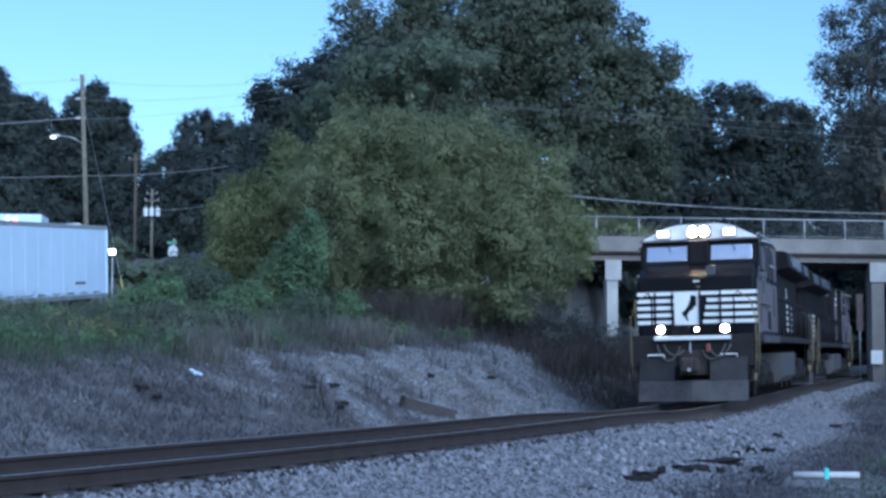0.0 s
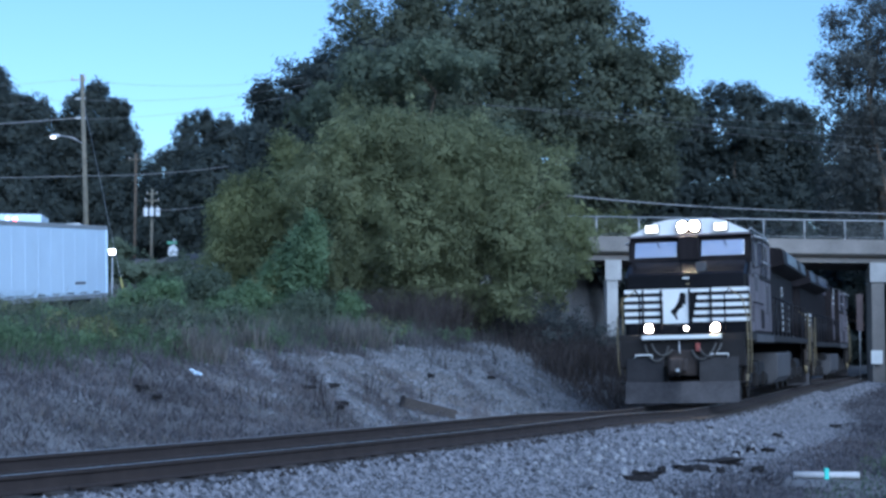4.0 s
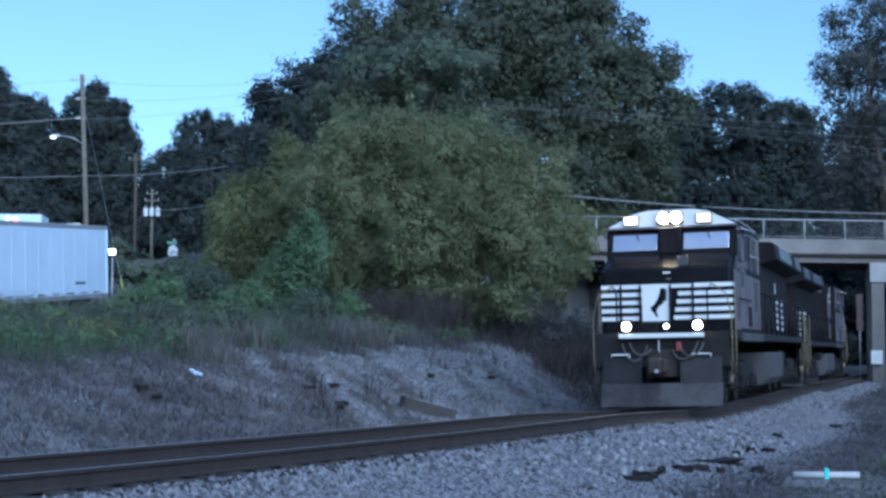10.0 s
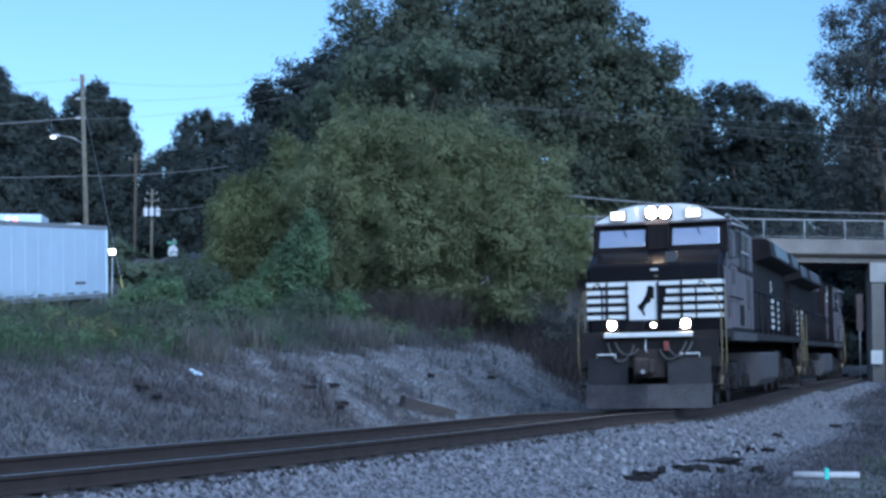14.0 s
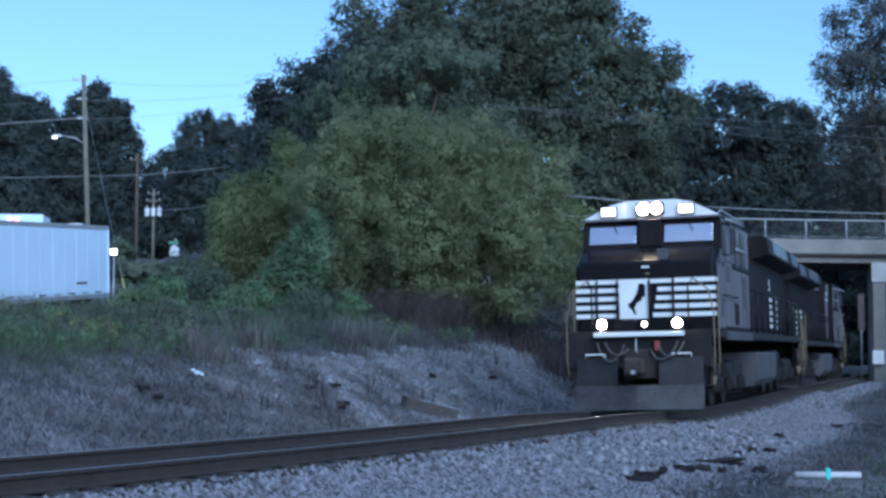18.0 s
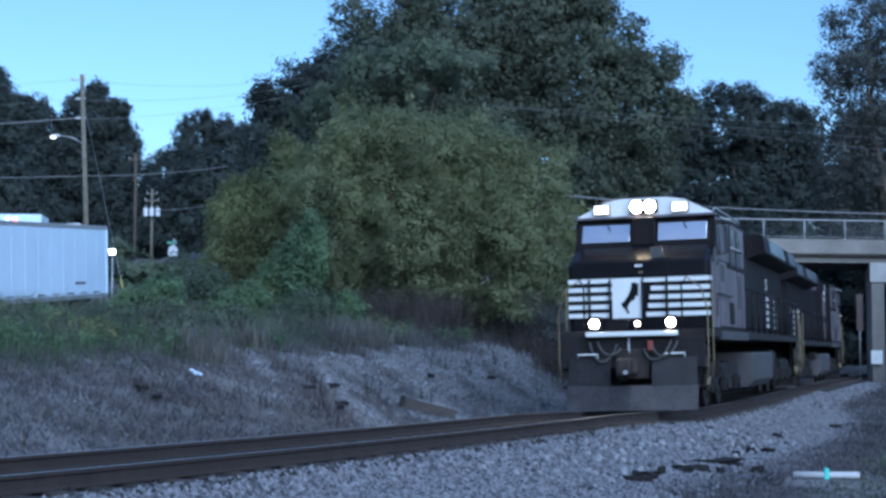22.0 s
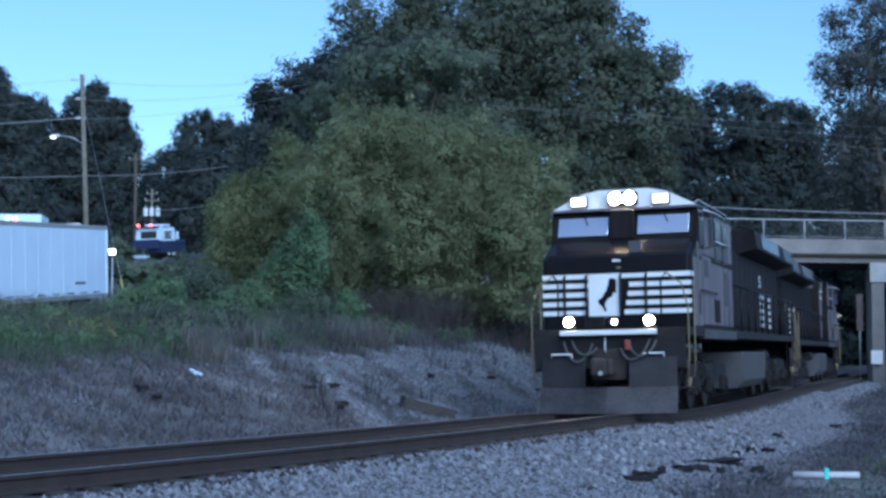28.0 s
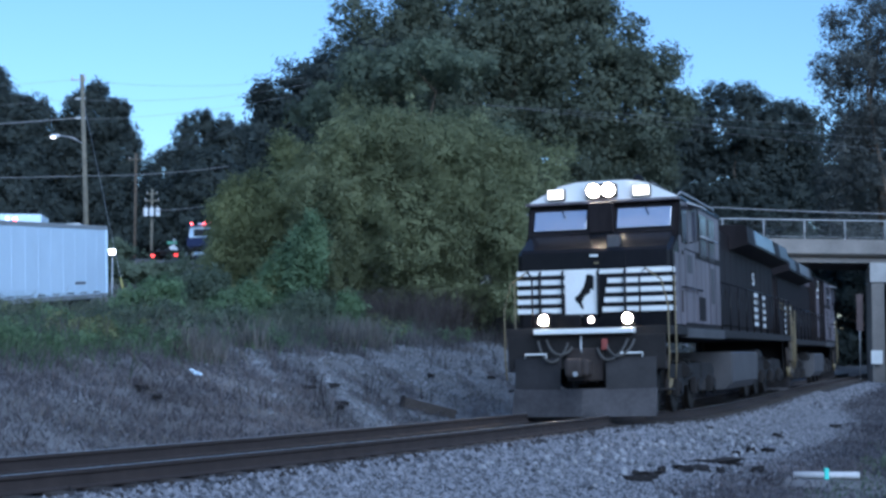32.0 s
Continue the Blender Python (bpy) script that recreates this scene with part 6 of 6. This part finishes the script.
    # patch and board on the pier
    ob = part("sign_board", box(-0.19, 0.19, -0.03, 0.0, 2.3, 4.45, 0.01), mat("faded_red_board", (0.075, 0.05, 0.048), rough=0.7, var=0.35, scale=2), None, "", Matrix.Translation((24.55, 89.9, 0)))
    tagged(ob, "faded reddish board on a post at the pier", "sign board")
    part("post", rod([(0, 0.05, -0.6), (0, 0.05, 4.4)], 0.04, 8), M_GALV, ob)
    ob = part("paint_patch", box(-0.33, 0.36, -0.012, 0.0, 0.35, 1.15, 0.004), M_WHITE, None, "", Matrix.Translation((25.62, 90.3, 0)))
    tagged(ob, "whitewashed patch painted on the pier", "paint")


build_litter()

# ---------------------------------------------------------------- the tow truck
M_BLUE = mat("dark_blue_truck_paint", (0.026, 0.036, 0.095), rough=0.4, var=0.15)


def build_tow_truck():
    t = thing("tow_truck", None, "white and blue flatbed tow truck with red lights flashing", "truck")
    cab = part("cab", prism([(-1.15, 0.75), (-1.15, 2.0), (-1.02, 2.62), (1.02, 2.62), (1.15, 2.0), (1.15, 0.75)], 0.0, 1.75, "y"), M_WHITE_PANEL, t)
    part("lower_cab", box(-1.17, 1.17, -0.015, 1.76, 0.75, 1.62, 0.02), M_BLUE, cab)
    part("rear_window", box(-0.70, 0.70, -0.03, 0.0, 1.82, 2.34, 0.02), M_RUBBER, cab)
    for sx in (-1, 1):
        part("side_window", box(min(sx * 1.10, sx * 1.16), max(sx * 1.10, sx * 1.16), 0.35, 1.4, 1.75, 2.35, 0.02), M_GLASS, cab)
        part("mirror", box(min(sx * 1.3, sx * 1.48), max(sx * 1.3, sx * 1.48), 1.6, 1.7, 1.7, 2.3, 0.02), M_WHITE_PANEL, cab)
    part("hood", box(-1.0, 1.0, 1.75, 3.3, 0.75, 1.70, 0.12), M_BLUE, t)
    part("windshield", box(-0.95, 0.95, 1.74, 1.78, 1.75, 2.45, 0.01), M_GLASS, cab)
    part("deflector", box(-0.5, 1.1, 0.2, 1.2, 2.62, 2.84, 0.06), M_WHITE_PANEL, cab)
    lb = part("light_bar", box(-0.98, 0.98, -0.25, 0.05, 2.62, 2.70, 0.01), M_BLUE, t)
    for x in (-0.82, 0.30):
        part("warning_light", disc((x, -0.12, 2.79), 0.10, 0.18, "z", 12, 0.03), M_RED_GLOW, lb, "red warning light")
    part("headboard", box(-1.15, 1.15, -0.35, -0.27, 1.05, 1.72, 0.02), M_BLUE, t)
    bed = part("flatbed", box(-1.22, 1.22, -5.5, -0.3, 0.62, 0.74, 0.02), M_GRIME, t)
    for sx in (-1, 1):
        part("side_rail", box(min(sx * 1.18, sx * 1.25), max(sx * 1.18, sx * 1.25), -5.5, -0.3, 0.74, 0.80, 0.01), M_GRIME, bed)
        part("tail_light", box(min(sx * 0.85, sx * 1.1), max(sx * 0.85, sx * 1.1), -5.56, -5.49, 0.30, 0.50, 0.01), M_TAIL_GLOW, bed, "red tail light")
        part("toolbox", box(min(sx * 0.8, sx * 1.2), max(sx * 0.8, sx * 1.2), -3.3, -1.6, 0.35, 0.61, 0.02), M_WHITE_PANEL, t)
    part("chassis", box(-0.45, 0.45, -5.4, 3.1, 0.4, 0.61, 0.02), M_GRIME, t)
    part("winch", box(-0.3, 0.3, -1.0, -0.5, 0.76, 1.05, 0.05), M_GRIME, t)
    for y in (2.4, -3.4, -4.5):
        for sx in (-1, 1):
            w = part("wheel", disc((sx * 1.02, y, 0.46), 0.46, 0.28, "x", 20, 0.04), M_RUBBER, t)
            part("rim", disc((sx * 1.17, y, 0.46), 0.24, 0.03, "x", 14), M_GALV, w)
    return t


TOW = build_tow_truck()
TOW_ROWS = [(0.0, -75.0, 92.2, -90, 0), (22.5, -75.0, 92.2, -90, 0), (24.3, -48.0, 92.8, -87, 0), (25.5, -34.0, 94.6, -68, 0), (26.5, -25.6, 100.2, -44, 1), (27.5, -21.9, 108.0, -30, 3), (28.0, -21.5, 111.5, -25, 4), (28.5, -20.83, 112.0, -22, 4), (29.5, -20.19, 113.0, -20, 4), (30.3, -19.86, 114.0, -18, 4), (31.0, -19.1, 115.2, -17, 4), (32.0, -18.45, 116.8, -21, 4)]
S_ROWS = [(0.0, -10.02), (0.5, -9.883), (1.0, -9.699), (1.5, -9.467), (2.0, -9.245), (2.5, -9.022), (3.0, -8.805), (3.5, -8.635), (5.5, -7.719), (6.0, -7.548), (6.5, -7.361), (7.0, -7.176), (7.5, -6.987), (8.0, -6.796), (8.5, -6.584), (9.0, -6.356), (9.5, -6.156), (10.0, -5.978), (10.5, -5.816), (11.0, -5.681), (11.5, -5.534), (12.0, -5.358), (12.5, -5.161), (13.0, -4.966), (13.5, -4.81), (14.0, -4.661), (14.5, -4.49), (16.5, -3.883), (17.0, -3.791), (17.5, -3.716), (18.0, -3.669), (18.5, -3.655), (19.0, -3.649), (19.5, -3.617), (20.0, -3.574), (20.5, -3.514), (21.0, -3.426), (21.5, -3.324), (22.0, -3.192), (22.5, -3.043), (23.0, -2.918), (23.5, -2.809), (24.0, -2.683), (24.5, -2.544), (25.0, -2.395), (25.5, -2.224), (27.5, -1.575), (28.0, -1.392), (28.5, -1.219), (29.0, -1.048), (29.5, -0.873), (30.0, -0.7), (30.5, -0.521), (31.0, -0.309), (31.5, -0.072), (32.0, 0.165)]


def loco_pose(s, turned=False):
    """The pose of an engine whose nose plate is s along the track; a turned one runs cab last."""
    ax, ay, _ = on_track(s - 4.5)
    bx, by, _ = on_track(s - 18.0)
    a = math.atan2(bx - ax, by - ay)
    dx, dy = -math.sin(a), -math.cos(a)
    m = Matrix.Translation((ax + dx * 4.5, ay + dy * 4.5, GRADE * s)) @ Matrix.Rotation(-a, 4, "Z") @ Matrix.Rotation(-CANT, 4, "Y")
    return m @ pose(0, 20.55, 0, 0, 0, 180) if turned else m


def rolled(y, s):
    """A wheelset turned by the way that it has rolled."""
    return Matrix.Translation((0, y, 0.42)) @ Matrix.Rotation((s + 10.02) / 0.53, 4, "X")


def motions():
    walk(LOCO, [(t, loco_pose(s)) for t, s in S_ROWS])
    walk(LOCO_B, [(t, loco_pose(s - 21.6, True)) for t, s in S_ROWS])
    walk(TOW, [(t, Matrix.Translation((x, y, gz(x, y) + 0.05)) @ Matrix.Rotation(radians(a), 4, "Z") @ Matrix.Rotation(radians(slope), 4, "X")) for t, x, y, a, slope in TOW_ROWS])
    for group, way in ((WHEELS, 1), (WHEELS_B, -1)):
        for w in group:
            y = w.matrix_basis.translation.y
            walk(w, [(t, rolled(y, -10.02 + way * (s + 10.02))) for t, s in S_ROWS])


motions()
